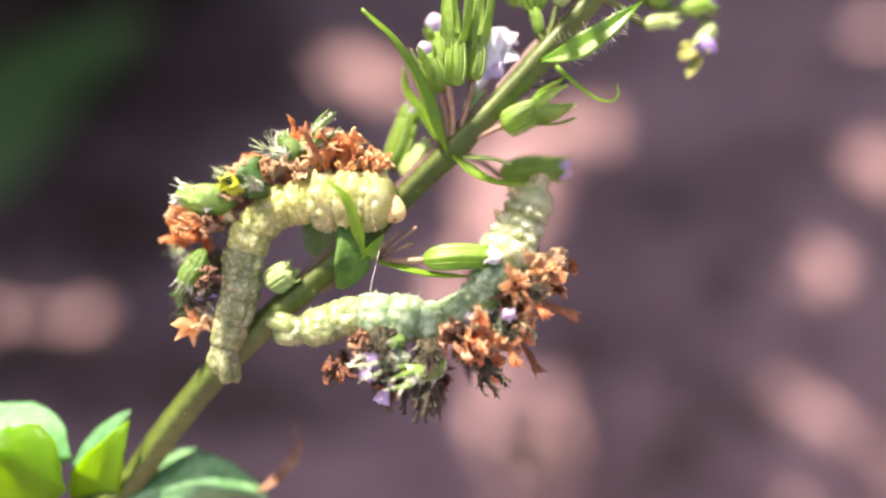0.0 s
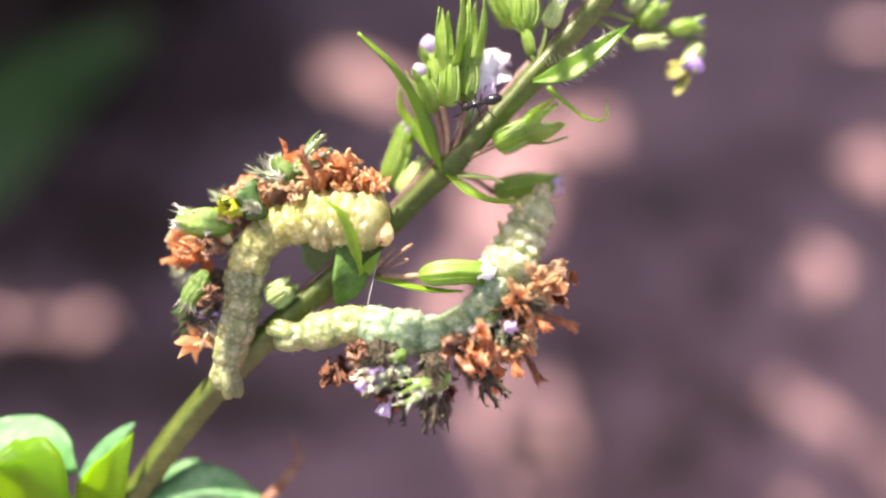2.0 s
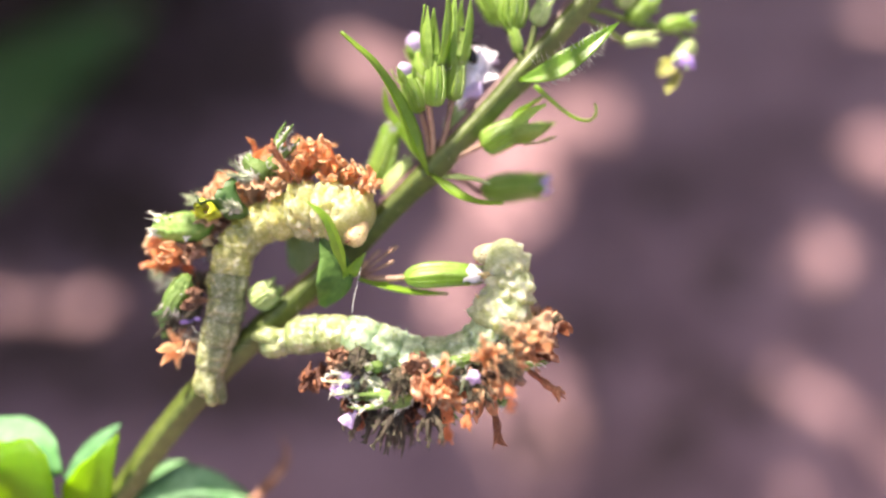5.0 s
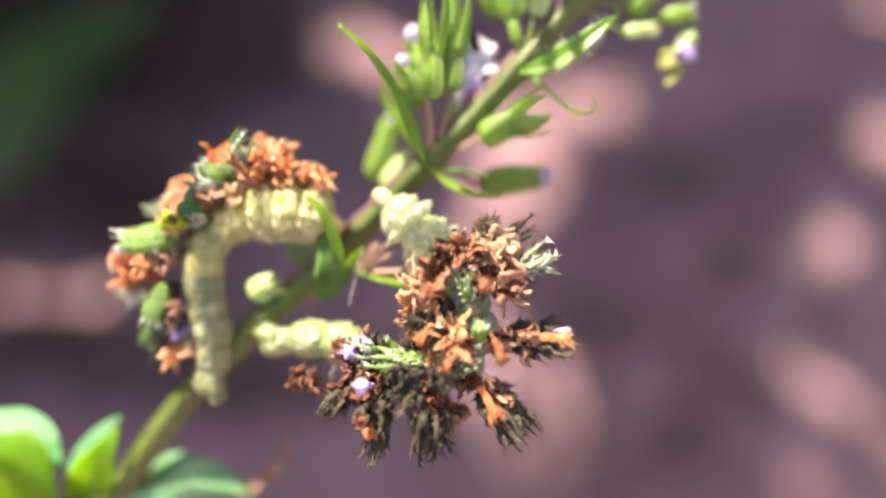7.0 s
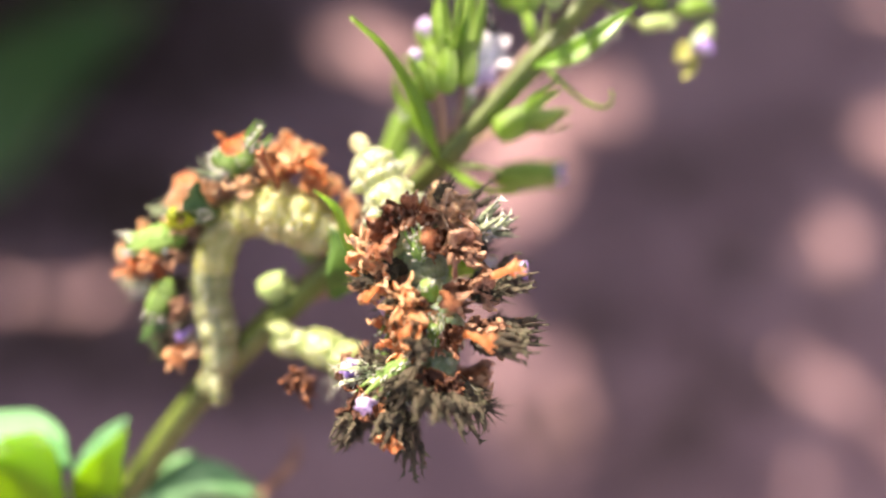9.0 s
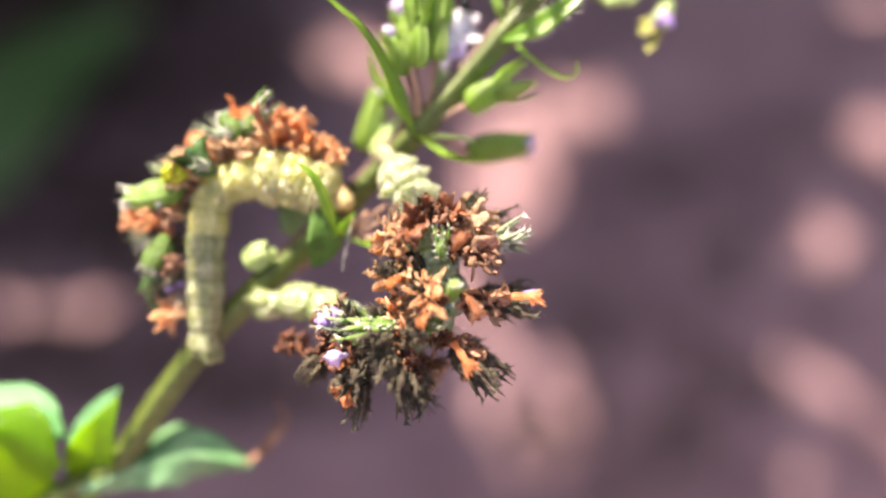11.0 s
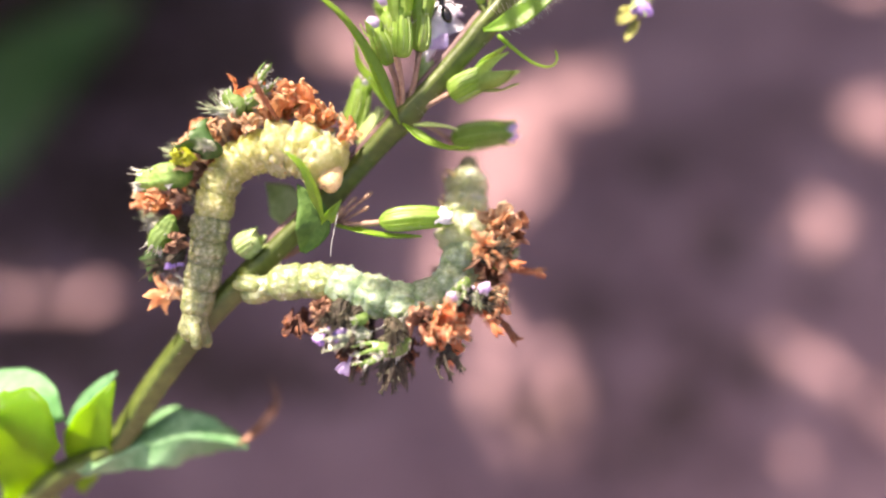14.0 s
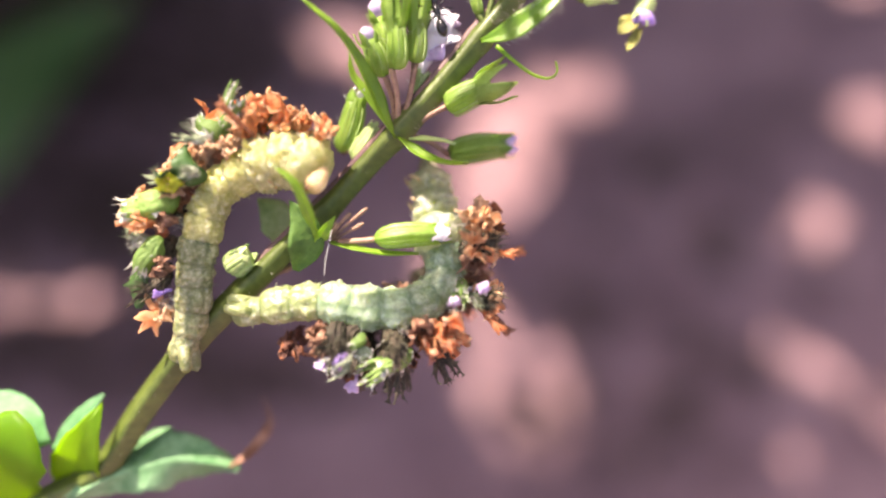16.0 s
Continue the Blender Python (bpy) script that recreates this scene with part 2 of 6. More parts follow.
def spline(points, n):
    """n points at even steps along a smooth curve through the given ones (mm)."""
    p = [Vector(q) for q in points]
    p = [p[0] * 2 - p[1]] + p + [p[-1] * 2 - p[-2]]
    dense = []
    for i in range(1, len(p) - 2):
        for k in range(12):
            s = k / 12
            a, b, c, d = p[i - 1:i + 3]
            dense.append(0.5 * (2 * b + (c - a) * s + (2 * a - 5 * b + 4 * c - d) * s * s + (3 * b - a - 3 * c + d) * s ** 3))
    dense.append(p[-2])
    run = [0.0]
    for a, b in zip(dense, dense[1:]):
        run.append(run[-1] + (b - a).length)
    out, j = [], 0
    for k in range(n):
        want = run[-1] * k / (n - 1)
        while j < len(run) - 2 and run[j + 1] < want:
            j += 1
        s = (want - run[j]) / max(run[j + 1] - run[j], 1e-9)
        out.append(dense[j].lerp(dense[j + 1], min(max(s, 0), 1)))
    return out


def tube(bm, pts, radii, sides=10, shape=None, cap=True, hint=Vector((0, 0, 1))):
    """Sweeps a ring along pts (mm). radii: one per point. shape(angle, s) scales the ring."""
    rings = []
    n = len(pts)
    for i, p in enumerate(pts):
        t = (pts[min(i + 1, n - 1)] - pts[max(i - 1, 0)]).normalized()
        a = hint - t * hint.dot(t)
        a = a.normalized() if a.length > 1e-4 else t.orthogonal().normalized()
        hint = a
        b = t.cross(a)
        ring = []
        for k in range(sides):
            w = 2 * math.pi * k / sides
            r = radii[i] * (shape(w, i / (n - 1)) if shape else 1.0)
            ring.append(bm.verts.new((p + a * (math.cos(w) * r) + b * (math.sin(w) * r)) * MM))
        rings.append(ring)
    for r0, r1 in zip(rings, rings[1:]):
        for k in range(sides):
            bm.faces.new((r0[k], r0[(k + 1) % sides], r1[(k + 1) % sides], r1[k]))
    if cap:
        bm.faces.new(rings[0][::-1])
        bm.faces.new(rings[-1])
    return bm


def hairs(bm, rng, spots, length, thick=0.018):
    """Fine bent hairs; spots are (root, direction) in mm."""
    for root, way in spots:
        bend = Vector((rng.uniform(-1, 1), rng.uniform(-1, 1), rng.uniform(-1, 1))) * 0.35
        ln = length * rng.uniform(0.5, 1.2)
        pts = [root + (way * s + bend * s * s) * ln for s in (0, 0.5, 1)]
        tube(bm, pts, [thick, thick * 0.75, thick * 0.25], 3)
    return bm


def blade(points, width, normal, thick=0.12, fold=0.35, n=22, teeth=0, peak=0.4, ripple=0.05, seed=0, base=0.15, lop=1.0):
    """A leaf: a curved midrib (mm), a width (mm), the way its face looks, a fold along the midrib and a toothed edge."""
    rng = random.Random(seed)
    mid = spline(points, n)
    nor0 = Vector(normal).normalized()
    bm = bmesh.new()
    cols = (-1, -0.72, -0.42, -0.15, 0, 0.15, 0.42, 0.72, 1)
    top, low = [], []
    for i, p in enumerate(mid):
        s = i / (n - 1)
        t = (mid[min(i + 1, n - 1)] - mid[max(i - 1, 0)]).normalized()
        nor = (nor0 - t * nor0.dot(t)).normalized()
        side = t.cross(nor)
        w = width * 0.5 * ((s / peak) ** 0.7 if s < peak else max(0.0, 1 - ((s - peak) / (1 - peak)) ** 1.8))
        w = max(w, width * 0.5 * base * (1 - s) + 0.03)
        if teeth:
            w *= 1 + 0.13 * (((s * teeth) % 1.0) - 0.5)
        r0, r1 = [], []
        for c in cols:
            vein = 0.05 * math.sin(s * 34 + abs(c) * 3.5) * abs(c)
            lift = fold * abs(c) * w + ripple * width * math.sin(s * 9 + seed + c) * abs(c) - vein * width * 0.12
            reach = lop if c > 0 else 1.0
            q = p + side * (c * w * reach) + nor * lift * reach
            r0.append(bm.verts.new(q * MM))
            r1.append(bm.verts.new((q - nor * thick * (1.4 - 0.9 * abs(c))) * MM))
        top.append(r0)
        low.append(r1)
    m = len(cols)
    for i in range(n - 1):
        for k in range(m - 1):
            bm.faces.new((top[i][k], top[i][k + 1], top[i + 1][k + 1], top[i + 1][k]))
            bm.faces.new((low[i][k + 1], low[i][k], low[i + 1][k], low[i + 1][k + 1]))
        bm.faces.new((top[i][0], top[i + 1][0], low[i + 1][0], low[i][0]))
        bm.faces.new((top[i][-1], low[i][-1], low[i + 1][-1], top[i + 1][-1]))
    bm.faces.new([*top[0], *low[0][::-1]])
    bm.faces.new([*top[-1][::-1], *low[-1]])
    return bm


def calyx(parent, base, tip, radius, mat=None, teeth=5, tooth=1.6, spread=0.3, petal=None, label="", seed=0, hairy=10, mouth=0.85):
    """A ribbed calyx tube with pointed teeth round its mouth, some with a petal lip showing."""
    rng = random.Random(seed)
    mat = mat or CALYX
    a, b = Vector(base), Vector(tip)
    axis = (b - a).normalized()
    bow = axis.orthogonal().normalized() * (b - a).length * 0.05
    form = (0.4, 0.78, 0.95, 1.0, 0.97, 0.9, 0.82, 0.74) if tooth >= 2 else (0.3, 0.62, 0.86, 1.0, 1.02, 0.97, 0.9, mouth)
    mouth = form[-1]
    pts = [a.lerp(b, s) + bow * math.sin(s * math.pi) for s in (0, 0.06, 0.15, 0.3, 0.5, 0.7, 0.85, 1.0)]
    rad = [radius * k for k in form]
    bm = tube(bmesh.new(), pts, rad, 40, lambda w, s: 1 + 0.07 * math.cos(w * 5) + 0.085 * math.cos(w * 10))
    body = part("calyx", bm, mat, parent, label)
    u = axis.orthogonal().normalized()
    v = axis.cross(u)
    for k in range(10):
        w = 2 * math.pi * k / 10
        out = u * math.cos(w) + v * math.sin(w)
        line = [p + out * r * (1.15 if k % 2 == 0 else 1.0) for p, r in zip(pts, rad)][1:-1]
        part("rib", tube(bmesh.new(), spline(line, 9), [radius * q for q in (0.03, 0.045, 0.05, 0.05, 0.05, 0.05, 0.045, 0.04, 0.03)], 6), CALYXPALE if k % 3 == 0 else mat, body)
    for k in range(teeth):
        w = 2 * math.pi * (k + rng.uniform(-0.15, 0.15)) / teeth
        out = u * math.cos(w) + v * math.sin(w)
        low = 1.7 if tooth >= 2 else 0.9
        root = b + out * radius * mouth * (1.04 if tooth >= 2 else 0.86) - axis * radius * low
        ln = tooth * rng.uniform(0.8, 1.2) + radius * (low - 0.3)
        end = root + (axis + out * spread * rng.uniform(0.5, 1.5)).normalized() * ln
        midp = root.lerp(end, 0.5) + out * ln * 0.08
        part("sepal", blade((root, midp, end), radius * (1.5 if tooth >= 2 else 0.9), out, 0.06, -0.25, 10, peak=0.3, base=0.8, seed=k), mat, body)
    if hairy:
        spots = []
        for k in range(hairy):
            w, s = rng.uniform(0, 6.28), rng.uniform(0.3, 1.05)
            out = u * math.cos(w) + v * math.sin(w)
            spots.append((a.lerp(b, s) + out * radius * 0.85, (out + axis * 0.6).normalized()))
        part("hair", hairs(bmesh.new(), rng, spots, 0.55), HAIR, body)
    if petal:
        for k in range(3):
            w = 2.1 * k + rng.uniform(-0.3, 0.3)
            out = u * math.cos(w) + v * math.sin(w)
            root = b - axis * radius * 0.4 + out * radius * 0.25
            end = root + axis * radius * 1.5 + out * radius * 0.35
            part("petal", blade((root, root.lerp(end, 0.5) + out * radius * 0.3, end), radius * 1.25, out, 0.06, -0.35, 9, peak=0.6, base=0.5, seed=k), petal, body)
    return body


# ---- ground and distance ----
def ground():
    rng = random.Random(4)
    bm = bmesh.new()
    xs = [-3000, -900, -300, -60, -12, -4, -1.6] + [-0.9 + 0.03 * i for i in range(61)] + [1.6, 4, 12, 60, 300, 900, 3000]
    ys = [-3000, -900, -300, -60, -12, -4, -1.6] + [-0.5 + 0.03 * i for i in range(61)] + [2.4, 4, 12, 60, 300, 900, 3000]
    grid = [[bm.verts.new((x, y, 0.006 * noise.noise((x * 9, y * 9, 0)) + 0.003 * noise.noise((x * 30, y * 30, 3)) - 0.004)) for x in xs] for y in ys]
    for j in range(len(ys) - 1):
        for i in range(len(xs) - 1):
            bm.faces.new((grid[j][i], grid[j][i + 1], grid[j + 1][i + 1], grid[j + 1][i]))
    g = new("ground", mesh_of("ground", bm, SOIL))
    tagged(g, "bare purplish brown garden soil in dappled shade", "ground", kind="structure")
    bm = bmesh.new()
    for k in range(700):
        x, y, r = rng.uniform(-0.45, 0.45), rng.uniform(-0.05, 0.85), 0.0015 + 0.006 * rng.random() ** 3
        m = Matrix.LocRotScale((x, y, r * 0.2), Euler((rng.random() * 6, rng.random() * 6, rng.random() * 6)), (r, r * rng.uniform(0.6, 1), r * rng.uniform(0.5, 0.9)))
        bmesh.ops.create_icosphere(bm, subdivisions=1, radius=1, matrix=m)
    c = new("soil_crumbs", mesh_of("soil_crumbs", bm, SOIL))
    tagged(c, "loose crumbs of dry brown soil", "soil crumbs", kind="stuff")


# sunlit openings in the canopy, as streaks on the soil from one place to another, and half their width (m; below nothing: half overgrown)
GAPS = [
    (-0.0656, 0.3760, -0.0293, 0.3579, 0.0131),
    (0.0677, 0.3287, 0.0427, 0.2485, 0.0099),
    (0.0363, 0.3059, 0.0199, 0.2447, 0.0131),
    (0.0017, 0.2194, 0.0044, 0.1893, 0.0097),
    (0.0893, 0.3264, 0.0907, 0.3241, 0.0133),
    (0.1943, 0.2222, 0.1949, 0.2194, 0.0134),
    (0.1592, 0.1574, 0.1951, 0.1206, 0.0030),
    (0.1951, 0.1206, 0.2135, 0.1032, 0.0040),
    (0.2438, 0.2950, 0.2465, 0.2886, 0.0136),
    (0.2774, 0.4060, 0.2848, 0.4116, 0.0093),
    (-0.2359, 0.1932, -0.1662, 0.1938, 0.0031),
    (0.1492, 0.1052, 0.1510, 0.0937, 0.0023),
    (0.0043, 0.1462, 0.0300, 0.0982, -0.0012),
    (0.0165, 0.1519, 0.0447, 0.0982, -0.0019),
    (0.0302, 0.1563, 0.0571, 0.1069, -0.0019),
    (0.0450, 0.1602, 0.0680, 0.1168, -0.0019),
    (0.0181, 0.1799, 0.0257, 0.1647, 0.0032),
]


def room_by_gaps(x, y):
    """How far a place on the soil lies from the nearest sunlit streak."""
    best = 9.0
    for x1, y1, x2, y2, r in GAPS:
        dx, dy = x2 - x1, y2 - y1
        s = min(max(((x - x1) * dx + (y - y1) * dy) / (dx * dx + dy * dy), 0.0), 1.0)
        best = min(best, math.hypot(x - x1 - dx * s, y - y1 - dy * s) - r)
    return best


# patches of dark leaf bits that darken the soil: place, half widths, how thickly they lie
DARK_PATCHES = [
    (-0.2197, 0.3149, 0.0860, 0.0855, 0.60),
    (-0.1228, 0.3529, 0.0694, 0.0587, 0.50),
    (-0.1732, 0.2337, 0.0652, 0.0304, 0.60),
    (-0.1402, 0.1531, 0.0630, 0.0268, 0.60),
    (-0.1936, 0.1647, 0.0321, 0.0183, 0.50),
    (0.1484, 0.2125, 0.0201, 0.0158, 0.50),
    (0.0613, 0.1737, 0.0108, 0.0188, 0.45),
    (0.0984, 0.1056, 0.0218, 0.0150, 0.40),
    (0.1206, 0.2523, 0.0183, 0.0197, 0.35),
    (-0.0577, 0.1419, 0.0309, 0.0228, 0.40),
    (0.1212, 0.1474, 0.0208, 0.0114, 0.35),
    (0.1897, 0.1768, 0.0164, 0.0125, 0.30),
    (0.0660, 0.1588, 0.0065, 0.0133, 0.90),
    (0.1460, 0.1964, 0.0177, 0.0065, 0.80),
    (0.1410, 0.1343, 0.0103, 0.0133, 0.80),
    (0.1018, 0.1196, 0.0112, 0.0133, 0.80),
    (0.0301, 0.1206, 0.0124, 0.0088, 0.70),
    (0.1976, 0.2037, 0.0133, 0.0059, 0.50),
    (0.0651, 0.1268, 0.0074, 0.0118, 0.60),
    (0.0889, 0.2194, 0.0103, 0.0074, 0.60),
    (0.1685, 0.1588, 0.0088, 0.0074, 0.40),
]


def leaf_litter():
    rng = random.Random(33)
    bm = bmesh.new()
    for x0, y0, rx, ry, thick in DARK_PATCHES:
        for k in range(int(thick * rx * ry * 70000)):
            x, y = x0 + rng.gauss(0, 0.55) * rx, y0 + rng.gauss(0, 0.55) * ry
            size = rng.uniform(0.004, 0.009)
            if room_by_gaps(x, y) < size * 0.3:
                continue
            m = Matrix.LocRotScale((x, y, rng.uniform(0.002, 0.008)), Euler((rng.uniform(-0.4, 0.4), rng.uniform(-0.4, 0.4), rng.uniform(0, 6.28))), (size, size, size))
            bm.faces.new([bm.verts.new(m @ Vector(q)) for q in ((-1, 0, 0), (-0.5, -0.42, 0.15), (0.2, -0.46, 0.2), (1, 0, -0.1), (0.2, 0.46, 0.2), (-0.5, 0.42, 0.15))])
    tagged(new("leaf_litter", mesh_of("leaf_litter", bm, DARKLITTER)), "dark brown leaf bits that darken patches of the soil", "leaf litter", kind="stuff")


def canopy():
    """Leaves of the taller plants overhead, which throw the dappled shade."""
    rng = random.Random(11)
    up = 0.56
    skew = Vector((SUN.x / SUN.z, SUN.y / SUN.z))
    stem_at = BASE.translation
    plant = Vector((stem_at.x, stem_at.y)) + skew * (up - stem_at.z)
    plant += Vector((-0.006, 0.0))
    top = thing("overhanging_shrub", pose(0, 0, up), "leafy green shrub branches hanging over the soil", "shrub")
    bm = bmesh.new()
    centre = Vector((0.0, 0.33)) + skew * up

    def leaf(x, y, z, size):
        turn = Euler((rng.uniform(-0.35, 0.35), rng.uniform(-0.35, 0.35), rng.uniform(0, 6.28)))
        m = Matrix.LocRotScale((x, y, z), turn, (size, size, size))
        ring = [bm.verts.new(m @ Vector((px, py, pz))) for px, py, pz in ((-1, 0, 0), (-0.5, -0.42, 0.1), (0.2, -0.46, 0.1), (1, 0, -0.15), (0.2, 0.46, 0.1), (-0.5, 0.42, 0.1))]
        bm.faces.new(ring)

    for k in range(62000):
        # a flat lower tier, and a rounded, looser heap of leaves on it
        upper = k >= 52000
        dx, dy = rng.uniform(-1.3, 0.7), rng.uniform(-0.6, 1.0)
        edge = ((dx + 0.3) / 0.95) ** 2 + ((dy - 0.19) / 0.74) ** 2 + 0.22 * noise.noise((dx * 4, dy * 4, 1.0)) + rng.uniform(-0.06, 0.06)
        if edge > 1:
            continue
        z = rng.uniform(0.04, 0.36) * (1 - edge) if upper else rng.uniform(-0.012, 0.012)
        p = Vector((centre.x + dx, centre.y + dy))
        q = p - skew * z if upper else p
        on_soil = q - skew * up
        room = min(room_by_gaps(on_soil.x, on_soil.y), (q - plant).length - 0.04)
        if room < (0.012 if upper else 0.002):
            continue
        leaf(p.x, p.y, z, min(room * 1.25 + 0.001, 0.032) * rng.uniform(0.75, 1.0))
    part("foliage", bm, CANOPY, top)
    # an unseen leafy twig, added low in front of the sprig to shade its far side
    to = pose(0, 0, -up)
    spot = BASE @ V((9.0, 2.2, 0.0)) + SUN * 0.075
    u = (BASE.to_3x3() @ Vector((1, 0, 0))).normalized()
    v = SUN.cross(u).normalized()
    u = v.cross(SUN)
    low = [(to @ (spot + u * a * MM + v * b * MM)) * 1000 for a, b in ((-5.2, -0.6), (-2, 0.2), (3, 0.4), (8, 0.0))]
    part("leaf", blade(low, 5.4, SUN, 0.2, 0.1, 20, peak=0.45, base=0.5, teeth=7), CANOPY, top)
    # unseen side leaf, added to shade the right caterpillar's front
    fork = [(to @ (spot + u * a * MM + v * b * MM)) * 1000 for a, b in ((-8.7, 2.2), (-7.2, 2.2), (-5.8, 1.5), (-4, 0.6))]
    part("leaf", blade(fork, 2.5, SUN, 0.2, 0.1, 20, peak=0.5, base=0.5, teeth=5, seed=4), CANOPY, top)
    part("twig", tube(bmesh.new(), spline((fork[-1], fork[-1].lerp(low[-1], 0.5) + Vector((2, 3, 6)), low[-1]), 8), [0.35] * 8, 6), WOOD, top)
    # another unseen leaf, added to shade the right caterpillar's lower body
    spot2 = BASE @ V((0.3, -6.2, 1.5)) + SUN * 0.075
    under = [(to @ (spot2 + u * a * MM + v * b * MM)) * 1000 for a, b in ((7, 2.0), (4.0, 0.8), (0.8, 0.0), (-2.2, -0.2))]
    part("leaf", blade(under, 3.3, SUN, 0.2, 0.1, 20, peak=0.45, base=0.5, teeth=6, seed=2), CANOPY, top)
    part("twig", tube(bmesh.new(), spline((under[0], under[0] + Vector((20, 10, 14)), low[-1] + Vector((20, 10, 60)), low[-1] + Vector((40, 20, 150))), 12), [0.5] * 12, 6), WOOD, top)
    # unseen leaf added to shade the left caterpillar's upright part
    spot3 = BASE @ V((-12.7, -3.6, 2.2)) + SUN * 0.07
    over = [(to @ (spot3 + u * a * MM + v * b * MM)) * 1000 for a, b in ((0.6, 3.4), (0.3, 1.2), (-0.1, -0.8), (-0.5, -2.6))]
    part("leaf", blade(over, 3.5, SUN, 0.15, 0.1, 20, peak=0.5, base=0.6, teeth=5, seed=7), CANOPY, top)
    part("twig", tube(bmesh.new(), spline((over[0], over[0] + Vector((-14, 8, 30)), over[0] + Vector((-70, 40, 200)), over[0] + Vector((-120, 90, 440))), 10), [0.4] * 10, 6), WOOD, top)
    # narrow unseen leaves, added to throw shadow bands on the fringed leaf
    for x, y, wide in ((8.0, 13.0, 1.2), (9.75, 13.8, 1.3)):
        tip = BASE @ V((x, y, 2.0)) + SUN * 0.06
        line = [(to @ (tip + v * b * MM + u * 0.12 * b * MM)) * 1000 for b in (14, 6, 0, -3.2)]
        part("leaf", blade(line, wide, SUN, 0.15, 0.1, 16, peak=0.7, base=0.6), CANOPY, top)
        part("twig", tube(bmesh.new(), spline((line[0], line[0] + Vector((10, 6, 30)), low[-1] + Vector((40, 20, 150))), 10), [0.4] * 10, 6), WOOD, top)
    end = low[-1]
    part("twig", tube(bmesh.new(), spline((end, end + Vector((60, 30, 200)), end + Vector((100, 90, 700)), Vector((end.x + 120, end.y + 120, 40))), 14), [0.6 + 0.1 * j for j in range(14)], 6), WOOD, top)
    for k in range(6):
        x0 = centre.x - 0.75 + 0.3 * k
        pts = [Vector((x0 * 1000 + 30 * math.sin(j * 1.3 + k), (centre.y - 0.8 + 0.2 * j) * 1000, 45 + 6 * math.sin(j))) for j in range(9)]
        part("branch", tube(bmesh.new(), pts, [4.0 - 0.3 * j for j in range(9)], 7), WOOD, top)


def low_shrub():
    """A dense unseen shrub, added over the soil beyond the sprig to keep it in deep shade."""
    rng = random.Random(21)
    bush = thing("low_shrub", pose(-0.3, 0.52, 0), "unseen dense shrub added low over the soil for shade", "shrub")
    back = pose(0.3, -0.52, 0)
    bm = bmesh.new()
    for k in range(22000):
        x, y, h = rng.uniform(-1.1, 0.0), rng.uniform(0.02, 0.9), rng.uniform(0.02, 0.36)
        edge = ((x + 0.5) / 0.56) ** 2 + ((y - 0.45) / 0.42) ** 2 + 0.25 * noise.noise((x * 6, y * 6, h * 5))
        if edge > 1 or h > 0.40 - 0.18 * edge:
            continue
        if h < 0.328 - (y - 0.05) * 0.754 + 0.045 and y < 0.62:
            continue
        if x > -0.09 - 0.25 * max(0.0, 0.45 - y):
            continue
        p = Vector((x, y))
        skew = Vector((SUN.x / SUN.z, SUN.y / SUN.z)) * h
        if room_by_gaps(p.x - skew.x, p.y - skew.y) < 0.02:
            continue
        size = rng.uniform(0.018, 0.03)
        m = back @ Matrix.LocRotScale((x, y, h), Euler((rng.uniform(-0.6, 0.6), rng.uniform(-0.6, 0.6), rng.uniform(0, 6.28))), (size, size, size))
        bm.faces.new([bm.verts.new(m @ Vector(q)) for q in ((-1, 0, 0), (-0.5, -0.42, 0.1), (0.2, -0.46, 0.1), (1, 0, -0.15), (0.2, 0.46, 0.1), (-0.5, 0.42, 0.1))])
    part("foliage", bm, CANOPY, bush)
    # dark leaf bits laid under it stand in for the deep shade there
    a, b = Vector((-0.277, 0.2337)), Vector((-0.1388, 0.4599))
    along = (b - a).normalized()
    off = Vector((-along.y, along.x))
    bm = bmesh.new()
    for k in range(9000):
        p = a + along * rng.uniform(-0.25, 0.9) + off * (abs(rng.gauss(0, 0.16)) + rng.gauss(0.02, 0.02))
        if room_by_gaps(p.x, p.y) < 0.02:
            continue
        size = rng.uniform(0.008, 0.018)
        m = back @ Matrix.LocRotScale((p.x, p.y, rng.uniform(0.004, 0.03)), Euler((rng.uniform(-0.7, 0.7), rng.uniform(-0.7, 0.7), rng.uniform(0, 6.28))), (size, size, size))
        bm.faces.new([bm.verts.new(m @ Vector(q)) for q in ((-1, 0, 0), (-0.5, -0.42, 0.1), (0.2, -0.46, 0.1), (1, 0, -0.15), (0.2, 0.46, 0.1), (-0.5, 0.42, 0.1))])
    part("dead_leaves", bm, DARKLITTER, bush, "dark brown leaf bits standing in for deep shade")
    for k in range(5):
        x0 = -180 + 90 * k
        pts = [Vector((x0 * (0.5 + 0.1 * j), 60 - 30 * j + 6 * math.sin(j + k), 60 * j)) for j in range(6)]
        part("branch", tube(bmesh.new(), pts, [5.0 - 0.7 * j for j in range(6)], 7), WOOD, bush)


